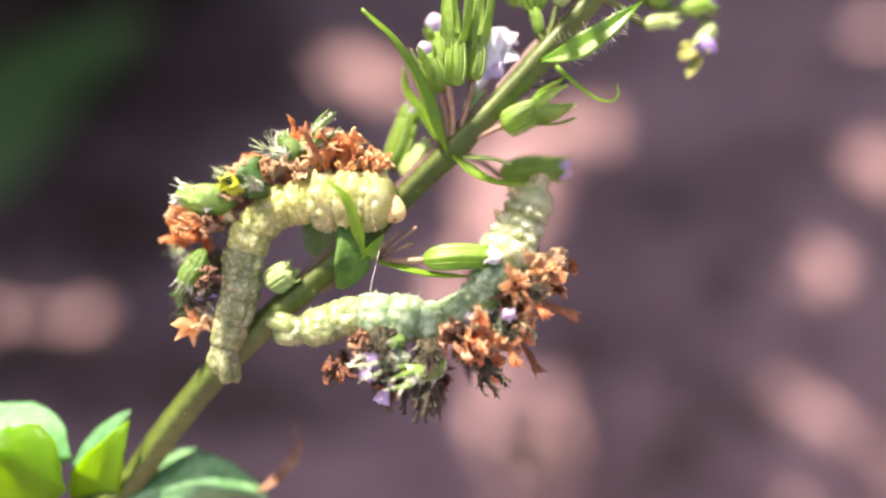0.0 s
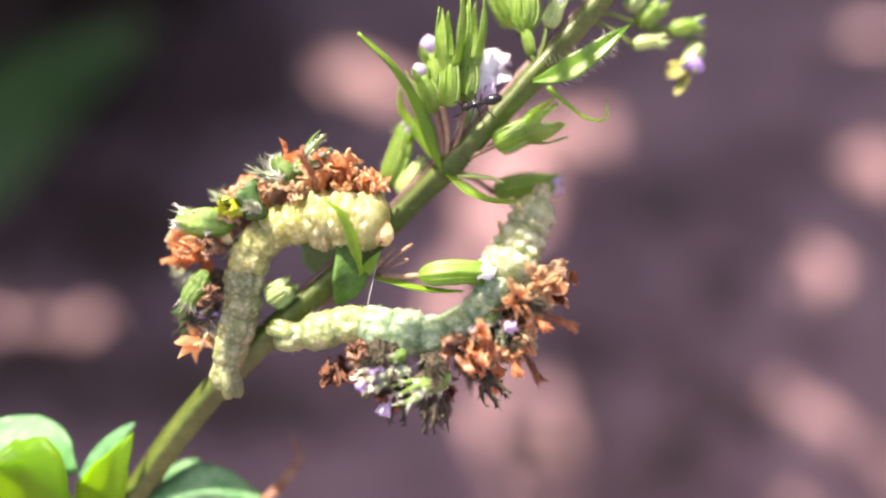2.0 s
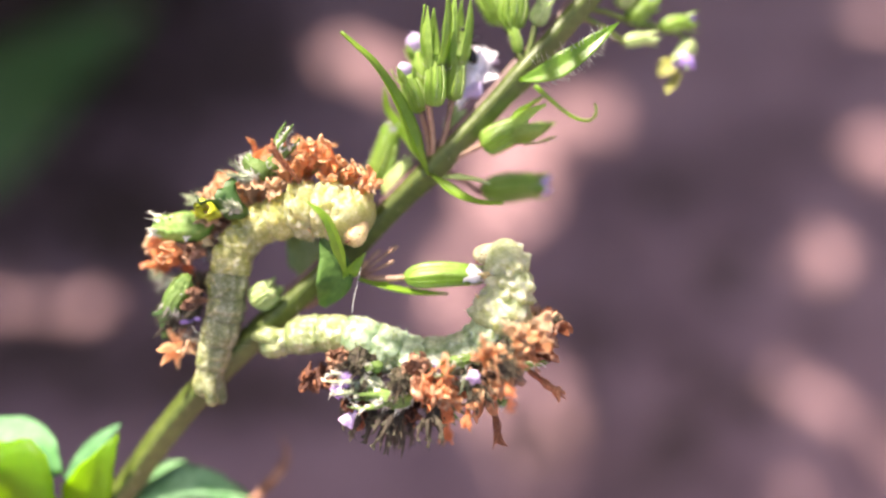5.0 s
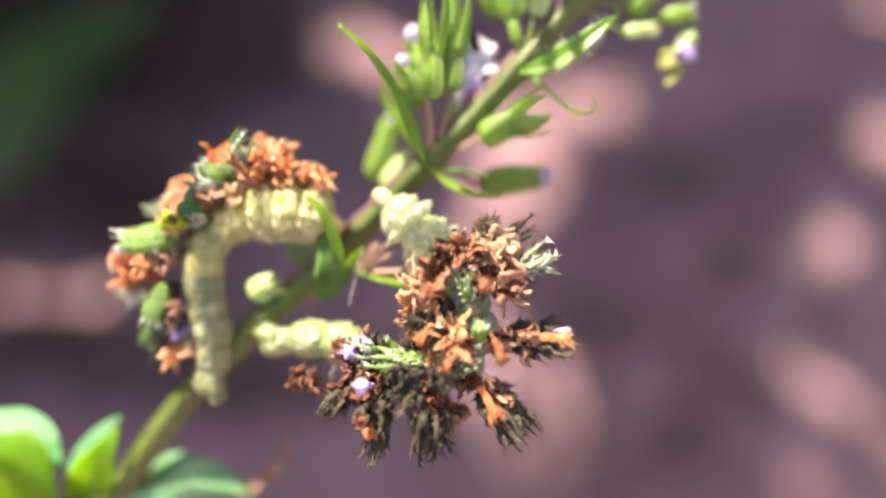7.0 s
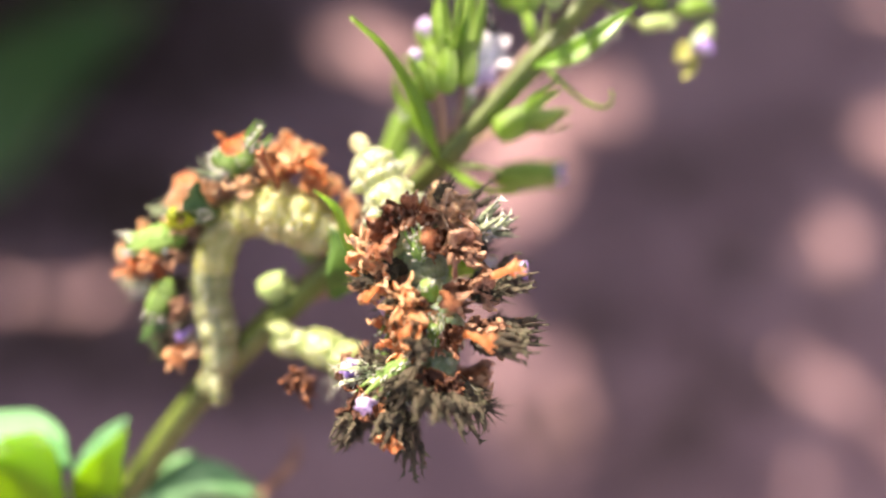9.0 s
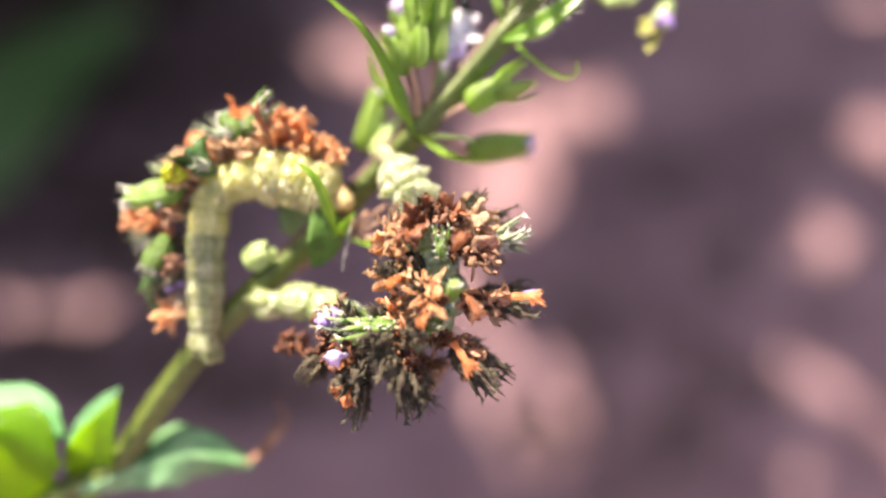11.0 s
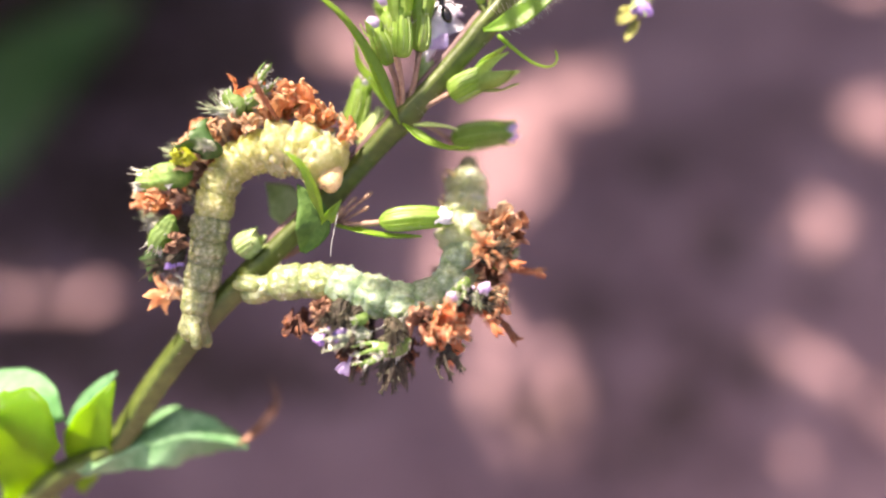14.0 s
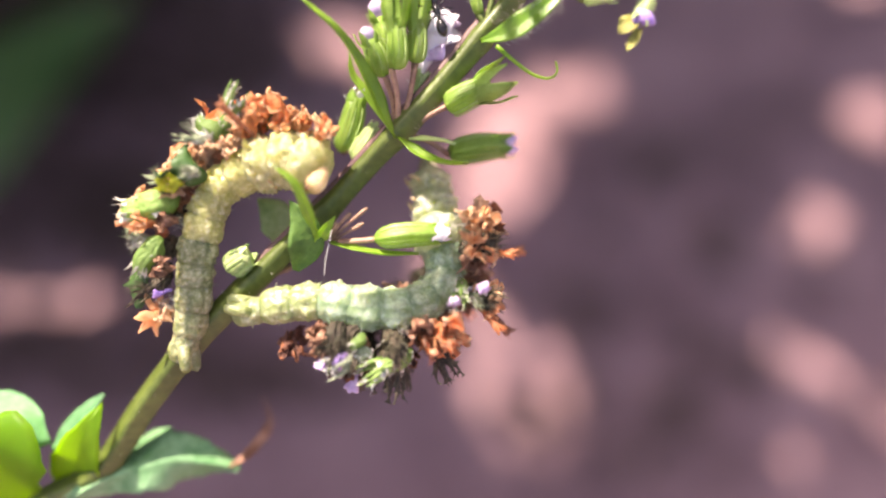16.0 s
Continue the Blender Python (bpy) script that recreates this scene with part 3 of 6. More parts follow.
def broad_leaves():
    """A clump of large leaves beside the mint, low over the soil."""
    clump = thing("broad_leaved_plant", BASE, "clump of large dark green leaves low over the soil", "plant")
    foot = Vector((-361.88, -66.76, -300.0))
    lines = (
        (((-217.4, -15.42, -215.0), (-169.06, 38.26, -222.0), (-133.89, 67.76, -228.0), (-107.88, 85.21, -235.0)), 46),
        # the leaves from here on are unseen, added to deepen the soil's shade
        (((-377.43, -11.52, -215.0), (-328.64, 31.42, -215.0), (-289.61, 66.54, -215.0), (-259.28, 99.61, -220.0)), 80),
        (((-459.83, 87.89, -300.0), (-397.97, 144.59, -300.0), (-330.96, 190.99, -300.0), (-266.52, 221.92, -300.0)), 120),
        (((-432.08, 240.94, -330.0), (-348.13, 257.73, -330.0), (-264.18, 263.33, -330.0), (-177.43, 268.93, -330.0)), 120),
    )
    for k, (line, width) in enumerate(lines):
        part("leaf", blade(line, width, (0.35, 0.35, 0.87), 0.5, 0.12, 26, peak=0.45, seed=k), DARKLEAF, clump)
        a = Vector(line[0])
        part("leaf_stalk", tube(bmesh.new(), spline((a, a.lerp(foot, 0.5) + Vector((-12, 6, 0)), foot), 8), [2.0] * 8, 8), STEM, clump)


# ---- the mint stem ----
def mint():
    plant = thing("mint_plant", BASE, "green square-stemmed mint sprig with leaves, green seed cups and lilac buds", "plant")
    lower = spline(((-33.91, -26.75, -5.0), (-27.59, -19.74, -3.6), (-22.04, -16.54, -2.6), (-18.13, -11.77, -1.4), (-14.28, -7.4, -0.5), (-10.89, -4.22, -0.3), (-8.33, -1.82, -0.5), (-4.99, 1.16, -0.6), (-1.82, 4.31, -0.4), (0.59, 6.59, 0.0), (3.53, 9.54, 0.0), (6.41, 12.63, 0.0), (9.48, 16.15, -0.3), (12.99, 20.32, -1.0), (15.93, 24.55, -2.0)), 70)
    joints = [Vector(p) for p in ((0.59, 6.59, 0.0), (6.48, 12.63, 0.0), (-5.36, 0.78, -0.5), (-24.14, -17.18, 0.0))]
    rad = []
    for i, p in enumerate(lower):
        swell = sum(math.exp(-((p - q).length / 1.3) ** 2) for q in joints)
        rad.append(0.94 - 0.18 * i / 69 + 0.16 * swell)
    sq = lambda w, s: 1 + 0.10 * math.cos(4 * w + 0.6)
    stem = part("stem", tube(bmesh.new(), lower, rad, 24, sq), STEM, plant)
    ridge = [p + Vector((-0.62, 0.62, 0.30)) * r * 0.84 for p, r in zip(lower, rad)]
    part("stem_ridge", tube(bmesh.new(), ridge[30:], [min(0.29, 0.03 + 0.05 * k) for k in range(40)], 10), STEMPURPLE, plant, "dull purple sun-tanned stem edge")
    rng = random.Random(3)
    spots = []
    for k in range(160):
        i = rng.randrange(10, 66)
        w = rng.uniform(0, 6.28)
        t = (lower[i + 1] - lower[i]).normalized()
        u = t.orthogonal().normalized()
        out = u * math.cos(w) + t.cross(u) * math.sin(w)
        spots.append((lower[i].lerp(lower[i + 1], rng.random()) + out * rad[i] * 0.95, out))
    part("stem_hair", hairs(bmesh.new(), rng, spots, 0.35, 0.014), HAIR, plant)

    # leaf pair at the lowest node
    first = part("leaf", blade(((-30.31, -22.83, -7.0), (-29.71, -19.66, -4.6), (-28.84, -15.98, -1.8), (-27.85, -13.09, 0.5), (-28.09, -12.29, 0.2), (-28.49, -11.68, -0.5)), 7.6, (0.05, -0.1, 1.0), 0.16, 0.12, 26, peak=0.78, teeth=5, seed=1, base=0.6), YOUNGLEAF, plant)
    part("turned_edge", blade(((-25.44, -14.35, -1.4), (-26.24, -12.29, -1.5), (-28.27, -11.67, -1.6), (-32.83, -11.74, -1.6)), 2.9, (0.0, 0.5, 0.85), 0.14, 0.12, 20, peak=0.5, base=0.5, teeth=4, seed=31), SHEENLEAF, first, "turned-over leaf edge coloured for its pale sheen")
    second = part("leaf", blade(((-26.15, -20.99, -6.0), (-24.16, -17.13, -3.0), (-22.27, -14.07, -0.4), (-21.2, -12.43, 0.2), (-20.68, -11.22, -0.6)), 3.7, (0.1, -0.1, 1.0), 0.16, 0.12, 24, peak=0.45, teeth=5, seed=2), YOUNGLEAF, plant)
    part("turned_edge", blade(((-24.66, -14.52, -1.2), (-23.47, -13.06, -1.4), (-22.12, -11.82, -1.6), (-21.1, -10.87, -1.8)), 1.7, (-0.35, 0.55, 0.75), 0.14, 0.12, 18, peak=0.5, base=0.3, seed=32), SHEENLEAF, second, "turned-over leaf edge coloured for its pale sheen")
    big = part("leaf", blade(((-23.97, -18.26, -1.5), (-20.91, -16.81, -2.0), (-17.42, -16.01, -2.5), (-14.56, -16.5, -3.0), (-12.27, -17.17, -3.5)), 4.4, (-0.1, 0.15, 0.97), 0.18, -0.75, 40, peak=0.5, teeth=5, ripple=0.22, seed=3), MINTLEAF, plant)
    part("withered_tip", blade(((-13.02, -16.91, -3.3), (-11.72, -16.22, -4.0), (-10.74, -15.15, -5.0), (-10.49, -14.14, -6.0), (-11.09, -12.5, -6.5)), 0.75, (0, 0.3, 0.9), 0.08, 0.6, 20, peak=0.22, ripple=0.4, seed=5), BROWN, big, "shrivelled brown leaf tip")

    scar = spline(((-8.0, -1.5, -0.2), (-7.55, -1.12, -0.02), (-7.0, -0.66, -0.1)), 8)
    part("leaf_scar", tube(bmesh.new(), scar, [0.1, 0.26, 0.34, 0.36, 0.36, 0.34, 0.26, 0.1], 14), PINK, plant, "faint rosy swelling at the stem joint")

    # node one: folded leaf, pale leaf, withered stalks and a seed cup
    # broad half faces away from the sun; its shade is coloured in
    fold = part("leaf", blade(((-6.64, -2.56, 1.0), (-5.75, -0.96, 1.8), (-5.77, 0.56, 2.2), (-6.55, 2.08, 2.2)), 2.5, (0.35, -0.55, 0.75), 0.13, 0.15, 24, peak=0.35, seed=6), SHADEDLEAF, plant, "folded green leaf, shaded half coloured dark, with a bright rolled edge")
    part("rolled_edge", blade(((-4.86, -0.39, 2.2), (-5.15, 1.24, 3.4), (-5.8, 3.07, 4.2), (-7.12, 4.27, 4.4)), 0.85, (-0.35, 0.5, 0.8), 0.1, 0.4, 22, peak=0.3, base=0.5, seed=26), LEAF, fold)
    part("leaf", blade(((-6.92, -1.86, -1.6), (-7.63, -0.34, -1.8), (-8.56, 1.38, -1.9), (-9.65, 2.49, -2.0)), 2.7, (-0.1, 0.6, 0.8), 0.12, 0.15, 18, peak=0.5, teeth=5, seed=7), CALYXPALE, plant)
    part("leaf", blade(((-4.31, -0.76, 0.8), (-2.29, -1.32, 1.4), (-0.32, -1.68, 1.4), (1.58, -1.69, 1.2)), 0.85, (0.05, 0.9, 0.35), 0.1, 0.4, 18, peak=0.3, seed=8), LEAF, plant)
    part("leaf", blade(((-5.2, -1.05, 1.0), (-4.58, -0.14, 1.8), (-3.68, 0.92, 2.0)), 0.9, (0.6, 0.2, 0.8), 0.1, 0.4, 14, peak=0.35, seed=9), LEAF, plant)
    for a, b, c in (((-4.16, -0.51, 0.5), (-3.03, 0.4, 1.0), (-1.65, 1.4, 1.2)), ((-4.16, -0.69, 0.5), (-2.85, -0.04, 1.0), (-1.94, 0.4, 1.2)), ((-4.23, -0.33, 0.5), (-3.41, 0.58, 0.8), (-2.83, 1.12, 0.8)), ((-4.51, -0.51, 0.6), (-4.02, 0.04, 1.3), (-3.64, 0.46, 1.6))):
        part("withered_stalk", tube(bmesh.new(), spline((a, b, c), 8), [0.14, 0.13, 0.12, 0.11, 0.11, 0.13, 0.17, 0.1], 7), STALK, plant, "thin reddish withered flower stalk")
    part("flower_stalk", tube(bmesh.new(), spline(((-3.97, -0.76, 0.6), (-2.48, -0.75, 1.2), (-1.04, -0.68, 1.3)), 8), [0.2] * 8, 8), STALK, plant)
    calyx(plant, (-1.22, -0.68, 1.4), (3.0, -0.5, 1.5), 0.74, CALYX, 5, 0.9, 0.05, WHITEPETAL, "plump ribbed green seed cup with a pale petal tip", 1)
    part("petal", blade(((2.54, -0.53, 2.0), (3.09, -0.42, 2.3), (3.73, -0.25, 2.2)), 1.3, (0.1, 0.3, 0.95), 0.06, 0.25, 12, peak=0.5, base=0.7, seed=41), WHITEPETAL, plant, "pale petal tip in the seed cup")
    calyx(plant, (-11.25, -2.37, 0.4), (-9.77, -1.42, 0.7), 0.8, CALYXPALE, 5, 0.6, 0.2, None, "small pale green seed cup", 2, 6)
    part("flower_stalk", tube(bmesh.new(), spline(((-6.97, -2.23, -1.4), (-9.16, -3.04, -1.0), (-11.25, -2.37, 0.4)), 6), [0.2] * 6, 7), STALK, plant)

    # node two
    part("leaf", blade(((0.4, 6.0, 0.9), (-0.43, 7.65, 1.9), (-1.47, 10.16, 2.6), (-2.91, 12.67, 3.0), (-4.96, 14.68, 3.2)), 1.35, (0.75, 0.25, 0.6), 0.13, 0.4, 30, peak=0.25, seed=10), LEAF, plant)
    part("leaf", blade(((-0.34, 7.17, -1.0), (-1.58, 9.28, -1.2), (-2.49, 10.6, -1.2), (-2.63, 12.13, -1.0)), 0.9, (0.6, 0.1, 0.8), 0.1, 0.4, 20, peak=0.3, seed=11), LEAF, plant)
    part("leaf", blade(((0.58, 6.0, 0.9), (1.93, 4.75, 1.5), (3.58, 4.15, 1.8), (5.1, 4.11, 1.9)), 0.95, (0.1, 0.85, 0.5), 0.12, 0.45, 20, peak=0.25, seed=12), LEAF, plant)
    part("leaf", blade(((1.3, 5.88, 1.0), (2.35, 5.74, 1.6), (3.41, 5.61, 1.8), (4.29, 5.36, 1.8)), 0.65, (0.1, 0.9, 0.4), 0.1, 0.4, 16, peak=0.3, seed=13), CALYXPALE, plant)
    cups = (
        ((-3.57, 5.35, -1.5), (-2.28, 8.95, -1.5), 0.74, CALYX, 0.9, 0.1, WHITEPETAL), ((-2.7, 4.73, -1.0), (-1.01, 6.87, -1.0), 0.66, CALYXPALE, 0.7, 0.1, None),
        ((-0.22, 9.96, 1.0), (-1.0, 12.23, 1.3), 0.66, CALYX, 0.9, 0.35, None), ((0.71, 10.3, 1.6), (0.78, 13.4, 2.0), 0.64, CALYX, 3.8, 0.06, None),
        ((1.88, 10.79, 1.0), (2.16, 13.48, 1.2), 0.62, CALYX, 3.7, 0.06, None), ((0.04, 11.75, -0.5), (-0.45, 14.1, -0.5), 0.6, CALYX, 0.9, 0.3, None),
        ((3.87, 7.89, 0.4), (6.81, 9.09, 0.8), 0.84, CALYX, 2.1, 0.22, None), ((3.9, 4.98, -2.4), (7.79, 5.46, -2.6), 0.9, CALYX, 1.0, 0.15, LILAC),
        ((1.71, 8.78, -0.5), (2.3, 10.24, -0.4), 0.5, CALYXPALE, 0.6, 0.2, None),
    )
    for k, (a, b, r, mat, tooth, spread, petal) in enumerate(cups):
        calyx(plant, a, b, r, mat, 5, tooth, spread, petal, "", 20 + k, 12)
    for a, b in (((0.4, 6.57, 0.2), (-0.14, 10.14, 1.0)), ((0.59, 6.55, 0.3), (0.36, 10.39, 1.5)), ((0.8, 6.7, 0.3), (1.88, 10.81, 0.9)), ((1.14, 6.59, 0.0), (3.94, 8.0, 0.4)), ((1.15, 6.35, -0.4), (3.88, 4.96, -2.2)), ((0.22, 6.41, -0.3), (-3.49, 5.35, -1.5)), ((0.41, 6.33, -0.3), (-2.63, 4.73, -1.0)), ((0.59, 6.63, -0.3), (1.78, 8.78, -0.5))):
        a, b = Vector(a), Vector(b)
        part("flower_stalk", tube(bmesh.new(), spline((a, a.lerp(b, 0.5) + Vector((0.15, 0.1, 0.2)), b), 8), [0.24, 0.2, 0.19, 0.18, 0.18, 0.18, 0.2, 0.24], 8), STALK, plant)
    for c, r, tilt in (((-0.52, 14.84, -0.5), 0.64, 10), ((-1.15, 12.63, 1.4), 0.52, 25)):
        bm = tube(bmesh.new(), [Vector((0, 0.05 * math.sin(i), (i / 9 - 0.5) * 2.1 * r)) for i in range(10)], [r * k for k in (0.5, 0.72, 0.88, 0.97, 1.0, 1.0, 0.94, 0.8, 0.55, 0.2)], 20, lambda w, q: 1 + 0.10 * math.cos(w * 4 + 1) * q + 0.05 * noise.noise((math.cos(w) * 2, math.sin(w) * 2, q * 4)))
        bm.transform(pose(c[0] * MM, c[1] * MM, c[2] * MM, -75, 0, tilt))
        part("bud", bm, LILAC, plant, "closed lilac flower bud")
    flower = part("flower", tube(bmesh.new(), spline(((2.02, 10.33, -0.8), (2.77, 11.85, -0.9), (3.3, 12.88, -1.0)), 8), [0.3, 0.35, 0.42, 0.5, 0.6, 0.7, 0.8, 0.85], 14), WHITEPETAL, plant, "open white mint flower tinged lilac")
    for k, (tip, w) in enumerate((((3.07, 14.55, -0.8), 2.0), ((4.3, 14.67, -1.2), 2.0), ((5.03, 13.11, -1.0), 1.8), ((4.62, 14.31, -1.8), 1.6), ((2.89, 11.17, -0.4), 1.9))):
        a, b = Vector((3.23, 12.43, -1.0)), Vector(tip)
        part("petal", blade((a, a.lerp(b, 0.55) + Vector((0, 0, 0.5)), b), w * 1.1, (-0.3, 0.35, 0.9), 0.06, 0.08, 18, peak=0.68, base=0.45, ripple=0.12, seed=k), WHITEPETAL if k < 3 else LILAC, flower)

    # node three and above
    edge = part("leaf", blade(((6.28, 12.02, 1.0), (8.02, 12.39, 1.8), (10.07, 13.59, 2.2), (12.37, 15.35, 2.4)), 1.55, (0.1, 0.25, 0.95), 0.13, 0.3, 28, peak=0.35, seed=14), MIDLEAF, plant, "pointed green leaf fringed with pale hairs")
    rng = random.Random(8)
    line = spline(((7.1, 12.05, 2.0), (9.67, 13.08, 2.4), (12.2, 15.18, 2.4)), 30)
    spots = []
    for i in range(2, 27):
        for sgn in (1, -1):
            side = Vector((0.45, -0.85, 0.3)) if sgn > 0 else Vector((-0.5, 0.85, 0.1))
            wid = 0.72 * (1 - (i / 30) ** 2)
            for _ in range(1):
                spots.append((line[i] + side * wid + Vector((rng.uniform(-0.1, 0.1), 0, 0)), (side + Vector((rng.uniform(-0.2, 0.6), rng.uniform(-0.2, 0.3), 0.3))).normalized()))
    part("hair", hairs(bmesh.new(), rng, spots, 0.55, 0.02), HAIR, edge)
    part("tendril", tube(bmesh.new(), spline(((7.31, 11.75, 0.6), (8.35, 10.7, 0.9), (9.6, 9.71, 1.0), (10.68, 9.42, 1.0), (11.19, 9.85, 1.0), (11.11, 10.5, 1.0)), 20), [0.16 - 0.005 * i for i in range(20)], 8), LEAF, plant, "thin curled green sepal")
    cups = (
        ((5.23, 16.0, -0.4), (3.55, 18.89, -0.2), 0.85, CALYX, 1.8, 0.15, None), ((5.72, 15.44, 0.2), (5.9, 18.37, 0.2), 0.9, CALYX, 1.8, 0.12, None),
        ((7.34, 15.74, 0.4), (7.93, 17.14, 0.6), 0.55, CALYXPALE, 0.8, 0.2, WHITEPETAL), ((6.22, 13.86, 0.6), (5.8, 15.44, 0.8), 0.34, CALYX, 1.6, 0.1, None),
        ((10.37, 17.69, -1.0), (11.49, 20.69, -1.0), 0.8, CALYX, 1.4, 0.2, None), ((13.12, 17.48, -1.5), (14.29, 19.04, -1.6), 0.6, CALYXPALE, 0.8, 0.2, VIOLET),
        ((14.01, 16.58, -2.0), (15.36, 17.73, -2.0), 0.7, CALYX, 0.9, 0.2, VIOLET), ((13.58, 15.11, -1.8), (15.3, 15.37, -1.8), 0.42, CALYXPALE, 0.8, 0.2, None), ((16.24, 16.25, -2.4), (18.17, 16.63, -2.4), 0.5, CALYX, 0.9, 0.3, VIOLET),
        ((8.4, 17.89, -0.5), (9.15, 20.49, -0.5), 0.9, CALYX, 1.6, 0.15, None),
    )
    for k, (a, b, r, mat, tooth, spread, petal) in enumerate(cups):
        calyx(plant, a, b, r, mat, 5, tooth, spread, petal, "", 50 + k, 12)
    for a, b in (((6.48, 12.92, 0.0), (5.42, 16.0, -0.4)), ((6.64, 13.24, 0.2), (5.79, 15.44, 0.2)), ((6.61, 13.19, 0.4), (7.34, 15.74, 0.4)), ((9.87, 16.74, -0.4), (13.58, 15.11, -1.8)), ((10.24, 17.11, -0.4), (14.01, 16.58, -2.0)), ((13.96, 16.44, -1.8), (16.24, 16.25, -2.4)), ((14.4, 16.43, -2.0), (18.5, 15.65, -3.0)), ((6.5, 12.46, 0.4), (6.22, 13.86, 0.6))):
        a, b = Vector(a), Vector(b)
        part("flower_stalk", tube(bmesh.new(), spline((a, a.lerp(b, 0.5) + Vector((0.1, 0.15, 0.1)), b), 8), [0.26, 0.24, 0.22, 0.2, 0.2, 0.2, 0.2, 0.2], 8), STEM, plant)
    calyx(plant, (18.66, 15.57, -3.0), (17.65, 13.96, -2.8), 0.55, CALYXPALE, 4, 0.8, 0.5, VIOLET, "", 70, 8)
    part("yellow_leaf", blade(((17.73, 14.23, -2.8), (16.81, 13.52, -2.6), (16.11, 13.02, -2.6)), 1.5, (-0.4, 0.2, 0.9), 0.1, 0.3, 12, peak=0.55, seed=16), FADED, plant, "small yellowing leaf")
    bm = tube(bmesh.new(), spline(((17.5, 14.5, -2.7), (18.1, 13.95, -2.5), (18.65, 13.5, -2.4)), 8), [0.2, 0.34, 0.44, 0.5, 0.5, 0.42, 0.3, 0.1], 14, lambda w, q: 1 + 0.08 * math.cos(w * 4 + 1))
    part("bud", bm, VIOLET, plant, "closed lilac flower bud")
    part("petal", blade(((17.96, 13.87, -2.9), (17.31, 12.65, -2.7), (16.66, 11.74, -2.6)), 0.8, (-0.4, 0.1, 0.9), 0.06, 0.3, 12, peak=0.6, seed=17), FADED, plant, "faded hanging petal")


# ---- scraps that the caterpillars wear ----
def flake(seed, size, lobes=4, curl=1.0):
    """A crumpled, curled dry petal standing on its base."""
    rng = random.Random(seed)
    off = Vector((rng.uniform(0, 50), rng.uniform(0, 50), rng.uniform(0, 50)))
    bm = bmesh.new()
    n = 9
    top, low = [], []
    for i in range(n):
        a, b = [], []
        for k in range(n):
            u, v = i / (n - 1), k / (n - 1) * 2 - 1
            w = size * 0.62 * (0.28 + 0.72 * math.sin(min(u * 1.25, 1) * 1.57)) * (1 + 0.18 * math.sin(u * lobes * 3.1 + v))
            roll = v * (1.1 + curl * u)
            p = Vector((math.sin(roll) * w * 0.75, (1 - math.cos(roll)) * w * 0.8, u * size * (1 - 0.16 * abs(math.sin(v * lobes * 1.6 + seed)))))
            p.y += curl * 0.5 * size * u * u
            j = Vector(noise.noise_vector(p * (2.1 / size) + off)) * size * 0.26 + Vector(noise.noise_vector(p * (6.5 / size) + off)) * size * 0.10
            p += j * min(1, u * 2.5)
            a.append(bm.verts.new(p * MM))
            b.append(bm.verts.new((p + Vector((0, 0.05, 0)) + j * 0.03) * MM))
        top.append(a)
        low.append(b)
    for i in range(n - 1):
        for k in range(n - 1):
            bm.faces.new((top[i][k], top[i][k + 1], top[i + 1][k + 1], top[i + 1][k]))
            bm.faces.new((low[i][k + 1], low[i][k], low[i + 1][k], low[i + 1][k + 1]))
        bm.faces.new((top[i][0], top[i + 1][0], low[i + 1][0], low[i][0]))
        bm.faces.new((top[i][-1], low[i][-1], low[i + 1][-1], top[i + 1][-1]))
    bm.faces.new([*top[0], *low[0][::-1]])
    bm.faces.new([*top[-1][::-1], *low[-1]])
    return bm


